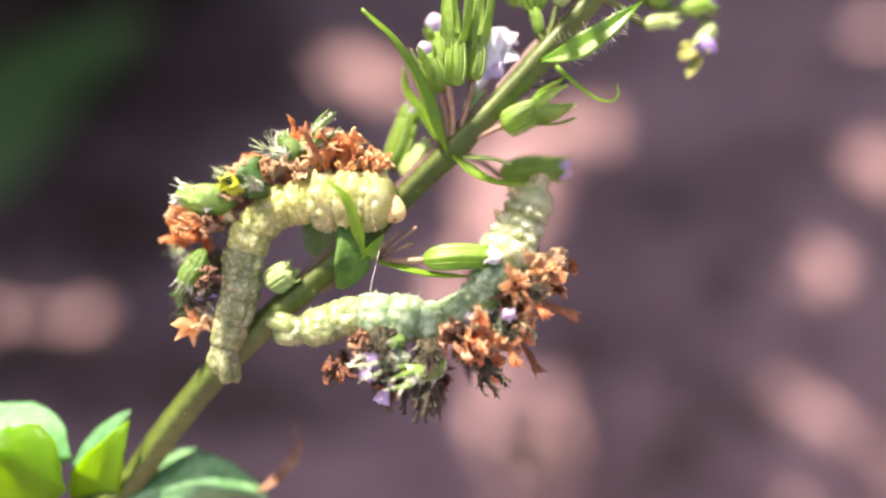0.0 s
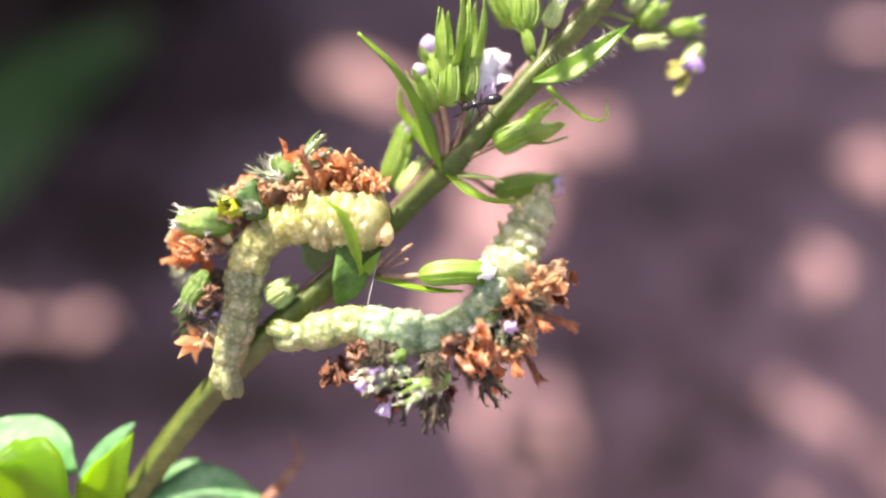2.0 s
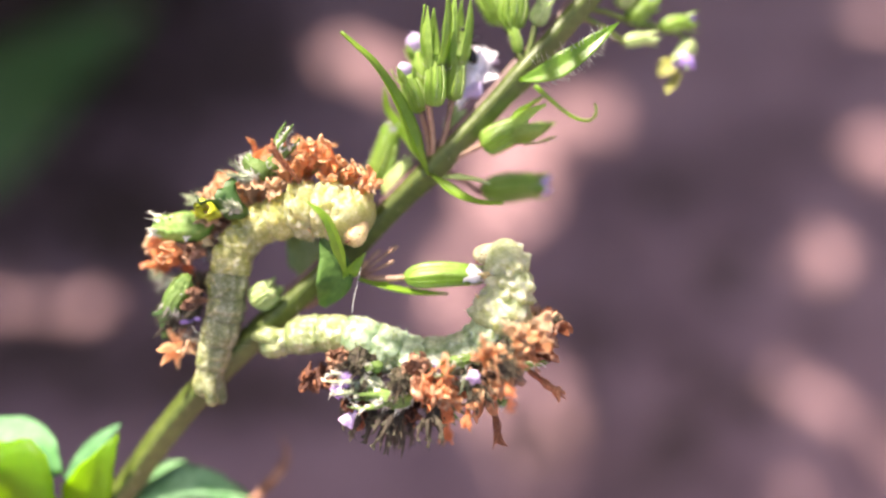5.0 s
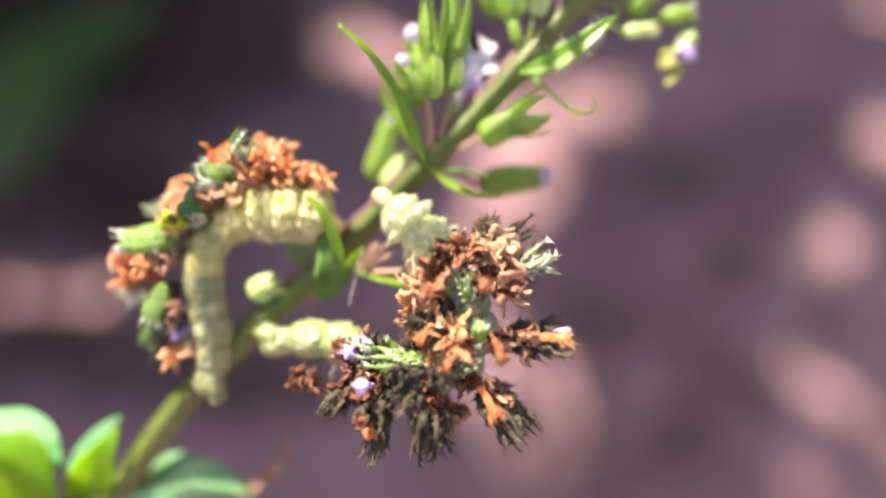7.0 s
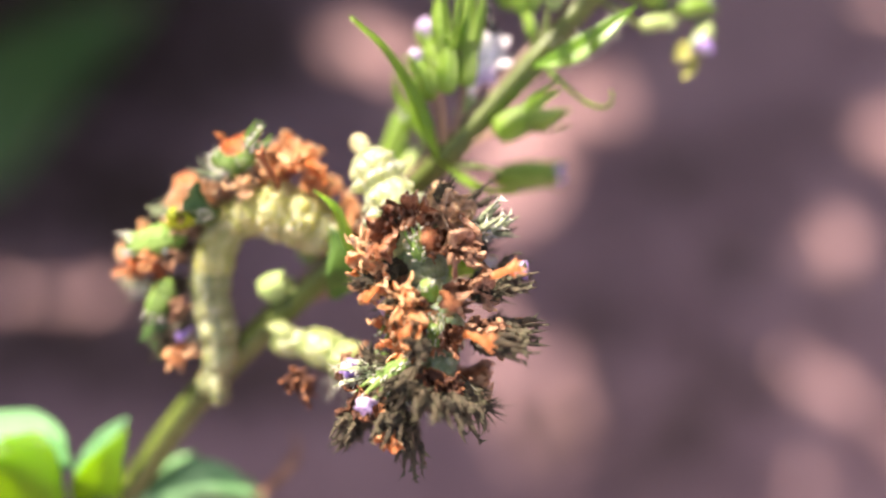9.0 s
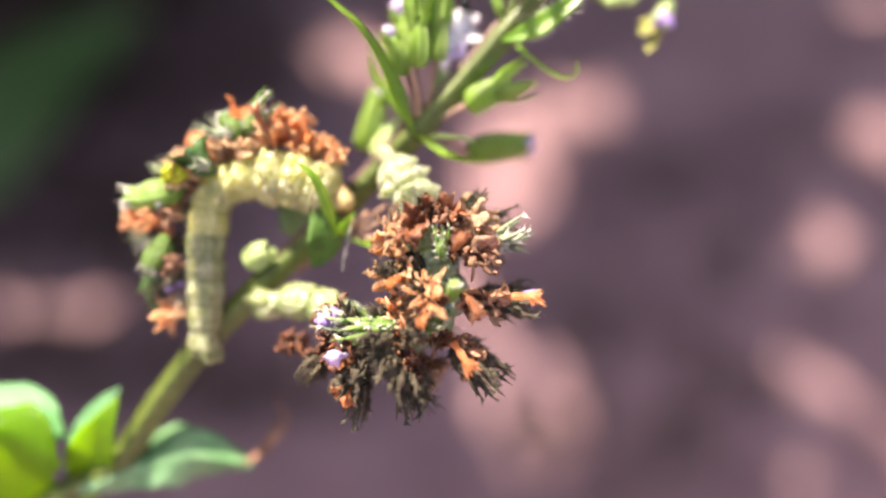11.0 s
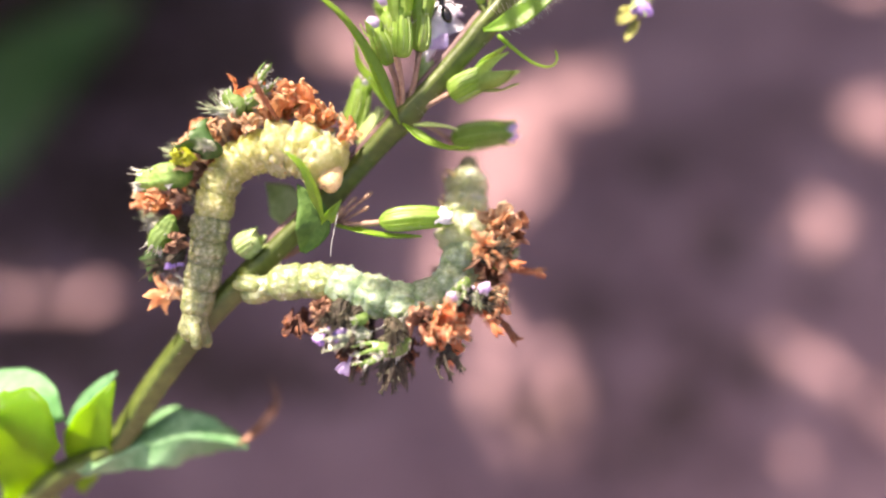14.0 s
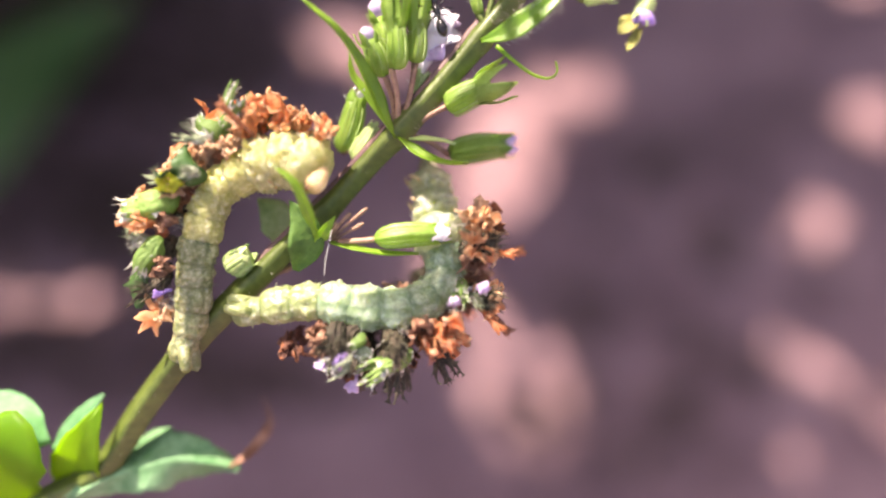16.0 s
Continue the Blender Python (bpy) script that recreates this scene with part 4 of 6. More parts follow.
def frill(seed, size, crush=0.75, deep=1.0):
    """A dry corolla: a crushed, ruffled cup, one thin sheet whose rim rolls outwards (second material on the rim)."""
    rng = random.Random(seed)
    off = Vector((rng.uniform(0, 50), rng.uniform(0, 50), rng.uniform(0, 50)))
    lobes = rng.choice((3, 4, 5))
    wide = rng.uniform(0.30, 0.48)
    flat = crush * rng.uniform(0.6, 1.1)
    ph = [rng.uniform(0, 6.28) for _ in range(4)]
    lean = Vector((rng.uniform(-0.45, 0.45), rng.uniform(-0.45, 0.45), 0))
    bm = bmesh.new()
    m, n = 15, 72
    rr = size * 0.065
    inner, outer = [], []
    for i in range(m):
        u = i / (m - 1)
        a, b = [], []
        for k in range(n):
            w = 2 * math.pi * k / n
            v = min(u / 0.68, 1.0)
            roll = max(0.0, (u - 0.68) / 0.32) * (3.3 + 1.2 * math.sin(lobes * w + ph[3]))
            ruff = 1 + v * v * (0.30 * math.sin(lobes * w + ph[0]) + 0.22 * math.sin((2 * lobes + 1) * w + ph[1]) + 0.13 * math.sin((3 * lobes + 2) * w + ph[2]))
            r = size * (0.07 + wide * v ** 1.4) * ruff + rr * (1 - math.cos(roll))
            z = size * deep * (0.72 * v ** 0.8 + 0.16 * v * v * math.sin(lobes * w + ph[0] + 0.9) + 0.10 * v * math.sin((lobes + 2) * w + ph[2])) + rr * math.sin(roll)
            p = Vector((math.cos(w) * r, math.sin(w) * r * flat, z)) + lean * size * v * v * 0.5
            j = Vector(noise.noise_vector(p * (1.6 / size) + off)) * 0.26 + Vector(noise.noise_vector(p * (4.2 / size) + off)) * 0.16 + Vector(noise.noise_vector(p * (11.0 / size) + off)) * 0.07
            p += j * size * min(1, v * 1.6)
            a.append(bm.verts.new(p * MM))
            b.append(bm.verts.new((p + Vector((math.cos(w), math.sin(w), -0.5)) * 0.045) * MM))
        inner.append(a)
        outer.append(b)
    for i in range(m - 1):
        for k in range(n):
            q = (k + 1) % n
            rim = 1 if i >= 11 and noise.noise((k * 0.35, seed, 0)) > -0.15 else 0
            bm.faces.new((inner[i][k], inner[i][q], inner[i + 1][q], inner[i + 1][k])).material_index = rim
            bm.faces.new((outer[i][q], outer[i][k], outer[i + 1][k], outer[i + 1][q])).material_index = rim
    for k in range(n):
        q = (k + 1) % n
        bm.faces.new((inner[-1][k], inner[-1][q], outer[-1][q], outer[-1][k]))
        bm.faces.new((inner[0][q], inner[0][k], outer[0][k], outer[0][q]))
    return bm


def star(seed, size):
    """A dry flower seen whole: a short tube and five narrow, twisted, pointed lobes."""
    rng = random.Random(seed)
    bm = tube(bmesh.new(), [Vector((0, 0, size * s)) for s in (0, 0.15, 0.3, 0.4)], [size * r for r in (0.08, 0.12, 0.16, 0.1)], 16, lambda w, s: 1 + 0.2 * math.cos(5 * w))
    for k in range(6):
        w = 2 * math.pi * (k + rng.uniform(-0.25, 0.25)) / 6
        out = Vector((math.cos(w), math.sin(w), 0))
        ln = size * rng.uniform(0.45, 0.75)
        rise = rng.uniform(0.1, 0.7)
        pts = [Vector((0, 0, size * 0.3)) + out * size * 0.1, Vector((0, 0, size * (0.34 + 0.2 * rise))) + out * ln * 0.5, Vector((0, 0, size * (0.3 + 0.4 * rise))) + out * ln]
        tube(bm, spline(pts, 9), [size * r * rng.uniform(0.8, 1.2) for r in (0.09, 0.11, 0.13, 0.12, 0.10, 0.09, 0.07, 0.05, 0.02)], 10, lambda q, s: (0.45 + 0.55 * abs(math.cos(q + seed + 2 * s))) * (1 + 0.3 * noise.noise((math.cos(q) * 2 + k, math.sin(q) * 2, s * 7))))
    return bm


def husk(seed, size):
    """A long withered green calyx lying on its side: a ribbed spindle with five long, narrow teeth and pale hairs (second material)."""
    rng = random.Random(seed)
    pts = [Vector((0.05 * size * math.sin(i / 11 * 3), 0.04 * size * math.sin(i / 11 * 5 + seed), i / 11 * size * 0.6)) for i in range(12)]
    rad = [size * r for r in (0.03, 0.07, 0.10, 0.12, 0.13, 0.135, 0.135, 0.13, 0.125, 0.12, 0.115, 0.08)]
    bm = tube(bmesh.new(), pts, rad, 40, lambda w, s: 1 + 0.10 * math.cos(w * 10) + 0.10 * noise.noise((math.cos(w) * 2 + seed, math.sin(w) * 2, s * 4)))
    for k in range(5):
        w = 2 * math.pi * (k + rng.uniform(-0.2, 0.2)) / 5
        out = Vector((math.cos(w), math.sin(w), 0))
        a = Vector((0, 0, size * 0.5)) + out * size * 0.10
        b = Vector((0, 0, size * rng.uniform(0.85, 1.05))) + out * size * rng.uniform(0.06, 0.26)
        tube(bm, spline((a, a.lerp(b, 0.5) + out * size * 0.03, b), 7), [size * r for r in (0.05, 0.05, 0.042, 0.034, 0.024, 0.014, 0.004)], 8)
    bm.normal_update()
    spots = [f for f in bm.faces if len(f.verts) == 4]
    rng.shuffle(spots)
    return spikes(bm, rng, spots[:70], size * 0.14, (0, 0, 0.7), 0.5, 1, 0.25)


def spikes(bm, rng, faces, length, lean, spread=0.3, mat=0, taper=0.6):
    """Draws faces of a mesh out into bent, pointed bristles."""
    ways = []
    for step in (0.5, 1.0):
        faces = bmesh.ops.extrude_discrete_faces(bm, faces=faces)["faces"]
        for i, f in enumerate(faces):
            if step == 0.5:
                f.normal_update()
                way = (f.normal + Vector(lean) + Vector((rng.uniform(-1, 1), rng.uniform(-1, 1), rng.uniform(-1, 1))) * spread).normalized()
                ways.append((way, length * rng.uniform(0.45, 1.2) * MM))
            way, ln = ways[i]
            kink = Vector((rng.uniform(-1, 1), rng.uniform(-1, 1), rng.uniform(-1, 1))) * 0.22 * step
            c = f.calc_center_median()
            for v in f.verts:
                v.co = c + (way + kink) * ln * 0.5 + (v.co - c) * (taper if step == 0.5 else 0.12)
            f.material_index = mat
            for e in f.edges:
                for g in e.link_faces:
                    g.material_index = mat
    return bm


def stick(seed, size):
    """A dry tubular flower: a rough, bent, narrow cone with a frayed mouth."""
    rng = random.Random(seed)
    pts, rad = [], []
    bx, by = rng.uniform(-0.25, 0.25), rng.uniform(-0.25, 0.25)
    for i in range(14):
        s = i / 13
        pts.append(Vector((bx * s * s * size, by * s * s * size, s * size)))
        rad.append(size * (0.036 + 0.034 * s + 0.012 * math.sin(s * 23 + seed)) * (1 if i < 13 else 0.7))
    bm = tube(bmesh.new(), pts, rad, 10, lambda w, s: 1 + 0.34 * noise.noise((math.cos(w) * 2 + seed, math.sin(w) * 2, s * 11)) + 0.12 * math.cos(w * 5))
    bm.normal_update()
    end = [f for f in bm.faces if len(f.verts) == 4 and f.calc_center_median().z > size * MM * 0.88]
    return spikes(bm, rng, end[::2], size * 0.16, (0, 0, 1.2))


def tuft(seed, size, hair=30, teeth=8, slim=0.9, fringe=0.36):
    """A withered hairy calyx: a ribbed cone, narrow teeth, and fine bristles (second material)."""
    rng = random.Random(seed)
    pts = [Vector((0.06 * math.sin(i * 0.6 + seed) * size, 0.06 * math.cos(i * 0.7) * size, i / 11 * size * 0.62)) for i in range(12)]
    rad = [size * r * slim for r in (0.05, 0.10, 0.14, 0.165, 0.175, 0.175, 0.17, 0.165, 0.16, 0.155, 0.15, 0.11)]
    bm = tube(bmesh.new(), pts, rad, 70, lambda w, s: 1 + 0.12 * math.cos(w * 10 + seed) + 0.25 * noise.noise((math.cos(w) * 1.5 + seed, math.sin(w) * 1.5, s * 6)))
    bm.normal_update()
    top = size * MM
    quads = [f for f in bm.faces if len(f.verts) == 4]
    rim = [f for f in quads if f.calc_center_median().z > top * 0.56]
    near = [f for f in quads if top * 0.45 < f.calc_center_median().z <= top * 0.56]
    side = [f for f in quads if top * 0.1 < f.calc_center_median().z <= top * 0.45]
    rng.shuffle(rim), rng.shuffle(near), rng.shuffle(side)
    spikes(bm, rng, rim[:teeth * 3], size * fringe, (0, 0, 1.5), 0.5, 0, 0.5)
    spikes(bm, rng, near[:hair // 2], size * 0.34, (0, 0, 1.2), 0.5, 1, 0.3)
    return spikes(bm, rng, side[:hair], size * 0.26, (0, 0, 1.2), 0.4, 1, 0.3)


def cup(seed, size, fringe=26):
    """A fresh seed cup bitten off: a smooth ribbed oval with a pale fringe at its mouth (second material)."""
    rng = random.Random(seed)
    pts = [Vector((0.03 * math.sin(i) * size, 0.05 * size * math.sin(i / 11 * 3), i / 11 * size * 0.8)) for i in range(12)]
    rad = [size * r for r in (0.05, 0.12, 0.17, 0.20, 0.215, 0.22, 0.21, 0.20, 0.185, 0.17, 0.16, 0.12)]
    bm = tube(bmesh.new(), pts, rad, 64, lambda w, s: 1 + 0.06 * math.cos(w * 5) + 0.03 * math.cos(w * 10) + 0.08 * noise.noise((math.cos(w) + seed, math.sin(w), s * 3)))
    bm.normal_update()
    top = size * MM
    rim = [f for f in bm.faces if len(f.verts) == 4 and f.calc_center_median().z > top * 0.66]
    side = [f for f in bm.faces if len(f.verts) == 4 and f.calc_center_median().z <= top * 0.6]
    rng.shuffle(rim), rng.shuffle(side)
    spikes(bm, rng, rim[:fringe], size * 0.17, (0, 0, 1.3), 0.5, 1, 0.3)
    return spikes(bm, rng, side[:4], size * 0.08, (0, 0, 0.4), 0.5, 1, 0.4)


def trumpet(seed, size):
    """A small two-lipped corolla."""
    pts = [Vector((0.05 * math.sin(i) * size, 0, i / 7 * size)) for i in range(8)]
    rad = [size * r for r in (0.08, 0.1, 0.12, 0.14, 0.17, 0.22, 0.28, 0.30)]
    return tube(bmesh.new(), pts, rad, 15, lambda w, s: 1 + 0.32 * s * s * math.cos(w * 5 + seed))


def wisp(seed, size):
    """A pinch of fine pale plant hairs."""
    rng = random.Random(seed)
    spots = []
    for k in range(18):
        way = Vector((rng.gauss(0, 0.35), rng.gauss(0, 0.35), 1)).normalized()
        spots.append((Vector((rng.gauss(0, 0.12), rng.gauss(0, 0.12), 0)) * size, way))
    return hairs(bmesh.new(), rng, spots, size, 0.022)


SCRAPS = {}


def scrap_meshes():
    kinds = {
        "r": ("dry_petal", RUST, [frill(k + 1, 1.9) for k in range(8)], PEACH),
        "R": ("dry_petal", RUST, [flake(k + 31, 1.8, 4, 0.9) for k in range(5)], None),
        "b": ("dry_petal", BROWN, [frill(k + 61, 1.95, 0.6) for k in range(8)], FAWN),
        "B": ("dry_petal", DRY, [frill(k + 71, 1.9, 0.7) for k in range(5)], BROWN),
        "D": ("dry_petal", DARKDRY, [frill(k + 81, 1.9, 0.7) for k in range(4)], DRY),
        "p": ("dry_petal", ORANGE, [frill(k + 301, 1.25) for k in range(8)], PEACH),
        "o": ("dry_petal", ORANGE, [frill(k + 341, 1.6) for k in range(6)], PEACH),
        "t": ("dry_petal", TAN, [frill(k + 91, 1.6, 0.6) for k in range(6)], PEACH),
        "x": ("dry_flower", ORANGE, [star(k + 101, 3.0) for k in range(2)], None),
        "s": ("dry_flower", DRY, [stick(k + 121, 4.2) for k in range(4)], None),
        "S": ("dry_flower", RUST, [stick(k + 131, 3.8) for k in range(4)], None),
        "g": ("dry_calyx", GREY, [tuft(k + 151, 3.6, 60) for k in range(8)], OLIVE),
        "G": ("dry_calyx", GREY, [husk(k + 161, 4.2) for k in range(4)], OLIVE),
        "w": ("dry_calyx", SAGE, [tuft(k + 181, 3.2, 60, 10, 0.9, 0.5) for k in range(5)], HAIR),
        "h": ("dry_calyx", SAGE, [husk(k + 191, 4.6) for k in range(4)], HAIR),
        "f": ("green_cup", FRESH, [cup(k + 211, 3.4, 22) for k in range(4)], HAIR),
        "F": ("green_cup", FRESH, [husk(k + 221, 4.8) for k in range(3)], HAIR),
        "y": ("leaf_scrap", YELLOW, [flake(k + 241, 1.3, 3, 0.5) for k in range(2)], None),
        "v": ("petal_scrap", VIOLET, [trumpet(k + 271, 1.7) for k in range(3)], None),
        "l": ("petal_scrap", LILAC, [trumpet(k + 281, 1.3) for k in range(3)], None),
        "z": ("hair_wisp", HAIR, [wisp(k + 311, 1.7) for k in range(4)], None),
        "d": ("leaf_scrap", DARKLEAF, [flake(k + 291, 2.2, 3, 0.4) for k in range(2)], None),
    }
    for key, (name, mat, forms, second) in kinds.items():
        SCRAPS[key] = (name, [mesh_of(name, bm, mat, second) for bm in forms])


# ---- caterpillars ----
def ring_mesh(r, length, knob, seed, flap=0.3, warts=0):
    """One body ring: a creased, wrinkled barrel with soft knobs and a pointed flap on each flank. y runs along the body, z is the back."""
    rng = random.Random(seed)
    n, sides = 30, 54
    pts = [Vector((0, (i / (n - 1) - 0.5) * length, 0)) for i in range(n)]
    prof = []
    for i in range(n):
        s = abs(i / (n - 1) * 2 - 1)
        crease = 0.02 * math.cos(i / (n - 1) * 6.283 * 4)
        prof.append(r * (math.sqrt(max(0.0, 1 - s ** 4)) * 0.97 + crease * (1 - s)) + 0.02)
    knobs = []
    for row, count in ((0.33, 9), (0.52, 8), (0.68, 9)):
        for k in range(count):
            knobs.append((2 * math.pi * (k + rng.uniform(-0.3, 0.3)) / count, row + rng.uniform(-0.05, 0.05), knob * rng.uniform(0.25, 1.0), rng.uniform(0.10, 0.2)))
    flaps = [(w + rng.uniform(-0.15, 0.15), 0.5 + rng.uniform(-0.12, 0.12), flap * rng.uniform(0.6, 1.3), rng.uniform(0.2, 0.28)) for w in (1.2, -1.2, 1.75, -1.75, 2.4, -2.4)]

    if warts:
        # rows of plump warts round the ring, and a small pointed flap on each flank
        rows = 2 if warts < 12 else 3
        knobs = [(2 * math.pi * (k + 0.5 * row + rng.uniform(-0.2, 0.2)) / warts, 0.34 + (0.27 if rows == 2 else 0.15) * row + rng.uniform(-0.03, 0.03), knob * rng.uniform(0.6, 1.15), rng.uniform(0.20, 0.36) * 9 / warts) for row in range(rows) for k in range(warts)]
        flaps = [(w + rng.uniform(-0.1, 0.1), 0.38, knob * 1.1, 0.2) for w in (1.3, -1.3, 1.9, -1.9)]

    def fold(w, s):
        h = 0.95 + 0.08 * noise.noise((math.cos(w) * 2.0 + seed, math.sin(w) * 2.0, s * 3)) + 0.06 * noise.noise((math.cos(w) * 6, math.sin(w) * 6 + seed, s * 14))
        h += 0.02 * math.cos(w * 14)
        for kw, ks, kh, kr in knobs:
            dw = (w - kw + math.pi) % (2 * math.pi) - math.pi
            d = math.sqrt(dw * dw * r * r + ((s - ks) * length) ** 2) / (kr * 2)
            if d < 1:
                h += kh / r * (1 - d * d) ** 2
        for kw, ks, kh, kr in flaps:
            dw = (w - kw + math.pi) % (2 * math.pi) - math.pi
            d = math.sqrt(dw * dw * r * r + ((s - ks) * length) ** 2) / (kr * 2)
            if d < 1:
                h += kh / r * (1 - d) ** 1.2
        return h

    bm = tube(bmesh.new(), pts, prof, sides, fold, hint=Vector((0, 0, 1)))
    bm.normal_update()
    small = [f for f in bm.faces if len(f.verts) == 4 and abs(f.calc_center_median().y) < length * 0.3 * MM]
    rng.shuffle(small)
    return spikes(bm, rng, small[:9], 0.45, (0, 0, 0), 0.5, 0, 0.25)


COUNT = 13


def caterpillar(label, wear, skins, head_mat, group, seed, radii, near, special, grow, length, flap):
    """An inchworm: thirteen body rings from the clasping tail to the head, with scraps stuck on its back."""
    rng = random.Random(seed)
    body = thing("caterpillar", BASE, label, "caterpillar", group)
    rings = []
    for i in range(COUNT):
        r, mat = radii[i], skins[i]
        r *= rng.uniform(0.93, 1.07)
        if i == COUNT - 1:
            pts = [Vector((0, y, z)) * r for y, z in ((-1.4, 0.05), (-0.9, 0.05), (-0.45, -0.05), (0.0, -0.18), (0.32, -0.32), (0.52, -0.44), (0.58, -0.5))]
            bm = tube(bmesh.new(), pts, [q * r for q in (0.6, 0.76, 0.86, 0.86, 0.74, 0.5, 0.18)], 24, lambda w, q: 1 + 0.05 * math.cos(2 * w) - 0.10 * math.exp(-(((w + 3.14) % 6.283 - 3.14) / 0.25) ** 2) + 0.04 * noise.noise((math.cos(w) * 3, math.sin(w) * 3, q * 6)))
            ob = part("head", bm, head_mat, body, "rounded tan head" if near > 0 else "small pale rounded head speckled with brown")
            for sx in (-1, 1):
                eye = bmesh.new()
                bmesh.ops.create_icosphere(eye, subdivisions=2, radius=0.07 * MM, matrix=pose(sx * 0.72 * r * MM, 0.1 * r * MM, -0.12 * r * MM))
                part("eye", eye, BLACK, ob)
            bm = bmesh.new()
            for sx in (-1, 1):
                tube(bm, [Vector(q) * r for q in ((sx * 0.2, 0.3, -0.5), (sx * 0.22, 0.45, -0.68), (sx * 0.16, 0.52, -0.8))], [0.14, 0.10, 0.03], 7)
            part("mouthparts", bm, BROWN, ob)
        else:
            ob = part("body_ring", ring_mesh(r, length, (0.06 if i < 2 else 0.10 if i < 8 else 0.22 if i < 9 else 0.42), seed * 20 + i, flap * (0.4 if i < 2 else 1.0), 0 if i < 9 else 10 if near < 0 else 16), mat, body)
        if i == 0:
            for sx in (-1, 1):
                leg = tube(bmesh.new(), [Vector((sx * 0.4, 0, -0.3)), Vector((sx * 0.5, -0.7, -0.75)), Vector((sx * 0.5, -1.2, -1.0)), Vector((sx * 0.45, -1.5, -1.05))], [0.5, 0.42, 0.4, 0.25], 12)
                part("proleg", leg, mat, ob)
        if i in (9, 10, 11):
            for sx in (-1, 1):
                leg = tube(bmesh.new(), [Vector((sx * 0.45, 0, -0.8)), Vector((sx * 0.6, 0.2, -1.35)), Vector((sx * 0.4, 0.45, -1.75)), Vector((sx * 0.25, 0.6, -1.95))], [0.24, 0.17, 0.1, 0.03], 7)
                part("leg", leg, FACE, ob)
        for k, key in enumerate(wear[i]):
            name, forms = SCRAPS[key]
            side = 1 if k % 2 == 0 else -1
            ang = side * rng.uniform(0.5, 1.45) if near < 0 else rng.uniform(-1.25, 0.85 if i < 8 else 0.35)
            out = Vector((math.sin(ang), 0, math.cos(ang)))
            m = Matrix.Translation((out * r * 0.8 + Vector((0, rng.uniform(-0.8, 0.8), 0))) * MM)
            lean = (out + Vector((rng.uniform(-0.3, 0.3), rng.uniform(-0.5, 0.5) - (0.35 if i > 7 else 0), rng.uniform(-0.2, 0.2)))).normalized()
            m = m @ lean.to_track_quat("Z", "Y").to_matrix().to_4x4() @ pose(0, 0, 0, 0, 0, rng.uniform(0, 360))
            scale = rng.uniform(0.6, 1.05) * grow
            ob2 = part(name, forms[rng.randrange(len(forms))], None, ob)
            ob2.matrix_basis = m @ Matrix.Diagonal((scale, scale, scale, 1))
        for ring, key, ang, along, lean_along, scale, form, out_by in special:
            if ring != i:
                continue
            name, forms = SCRAPS[key]
            # dry petals come crumpled together by twos and threes
            for twin in range(3 if key in "rpotBD" else 2 if key == "b" else 1):
                turned = radians(ang + (rng.uniform(-24, 24) if twin else 0)) * near
                out = Vector((math.sin(turned), 0, math.cos(turned)))
                lean = (out + Vector((rng.uniform(-0.4, 0.4), lean_along + rng.uniform(-0.5, 0.5), rng.uniform(-0.3, 0.3)) if twin else (0, lean_along, 0))).normalized()
                size = scale * (rng.uniform(0.6, 0.95) if twin else 1.0)
                at = out * (r * 0.85 + max(0.0, out_by + (rng.uniform(-0.6, 0.4) if twin else 0))) + Vector((0, along + (rng.uniform(-0.7, 0.7) if twin else 0), 0))
                scrap = part(name, forms[(form + twin * 3) % len(forms)], None, ob)
                scrap.matrix_basis = Matrix.Translation(at * MM) @ lean.to_track_quat("Z", "Y").to_matrix().to_4x4() @ pose(0, 0, 0, 0, 0, 77 * form + 50 * twin) @ Matrix.Diagonal((size, size, size, 1))
        rings.append(ob)
    return rings


def ant():
    body = thing("ant", BASE, "small shiny black ant walking on the stem", "ant")
    for name, y, r, ln in (("head", 1.05, 0.27, 0.33), ("thorax", 0.35, 0.22, 0.5), ("abdomen", -0.75, 0.36, 0.62)):
        bm = bmesh.new()
        bmesh.ops.create_uvsphere(bm, u_segments=16, v_segments=10, radius=1, matrix=Matrix.LocRotScale((0, y * MM, 0.45 * MM), None, (r * MM, ln * MM, r * MM)))
        part(name, bm, BLACK, body)
    part("waist", tube(bmesh.new(), [Vector((0, -0.25, 0.45)), Vector((0, 0, 0.5)), Vector((0, 0.1, 0.45))], [0.1, 0.13, 0.1], 8), BLACK, body)
    for sx in (-1, 1):
        for y, reach in ((0.6, 0.5), (0.35, 0.0), (0.1, -0.6)):
            pts = [Vector((sx * 0.12, y, 0.4)), Vector((sx * 0.55, y + reach * 0.4, 0.7)), Vector((sx * 0.95, y + reach, 0.05)), Vector((sx * 1.1, y + reach * 1.15, 0.0))]
            part("leg", tube(bmesh.new(), pts, [0.06, 0.055, 0.04, 0.03], 6), BLACK, body)
        part("antenna", tube(bmesh.new(), [Vector((sx * 0.1, 1.3, 0.55)), Vector((sx * 0.45, 1.6, 0.75)), Vector((sx * 0.4, 2.0, 0.45))], [0.035, 0.035, 0.03], 6), BLACK, body)
    return body


def silk():
    thread = thing("silk_thread", BASE, "fine pale silk thread hanging from the leaf node", "thread")
    part("strand", tube(bmesh.new(), spline(((-3.96, 0.04, 2.0), (-4.21, -1.19, 2.4), (-4.42, -2.07, 2.4), (-4.54, -2.85, 2.2)), 12), [0.022] * 12, 5), SILK, thread)


ground()
leaf_litter()
canopy()
low_shrub()
broad_leaves()
mint()
scrap_meshes()
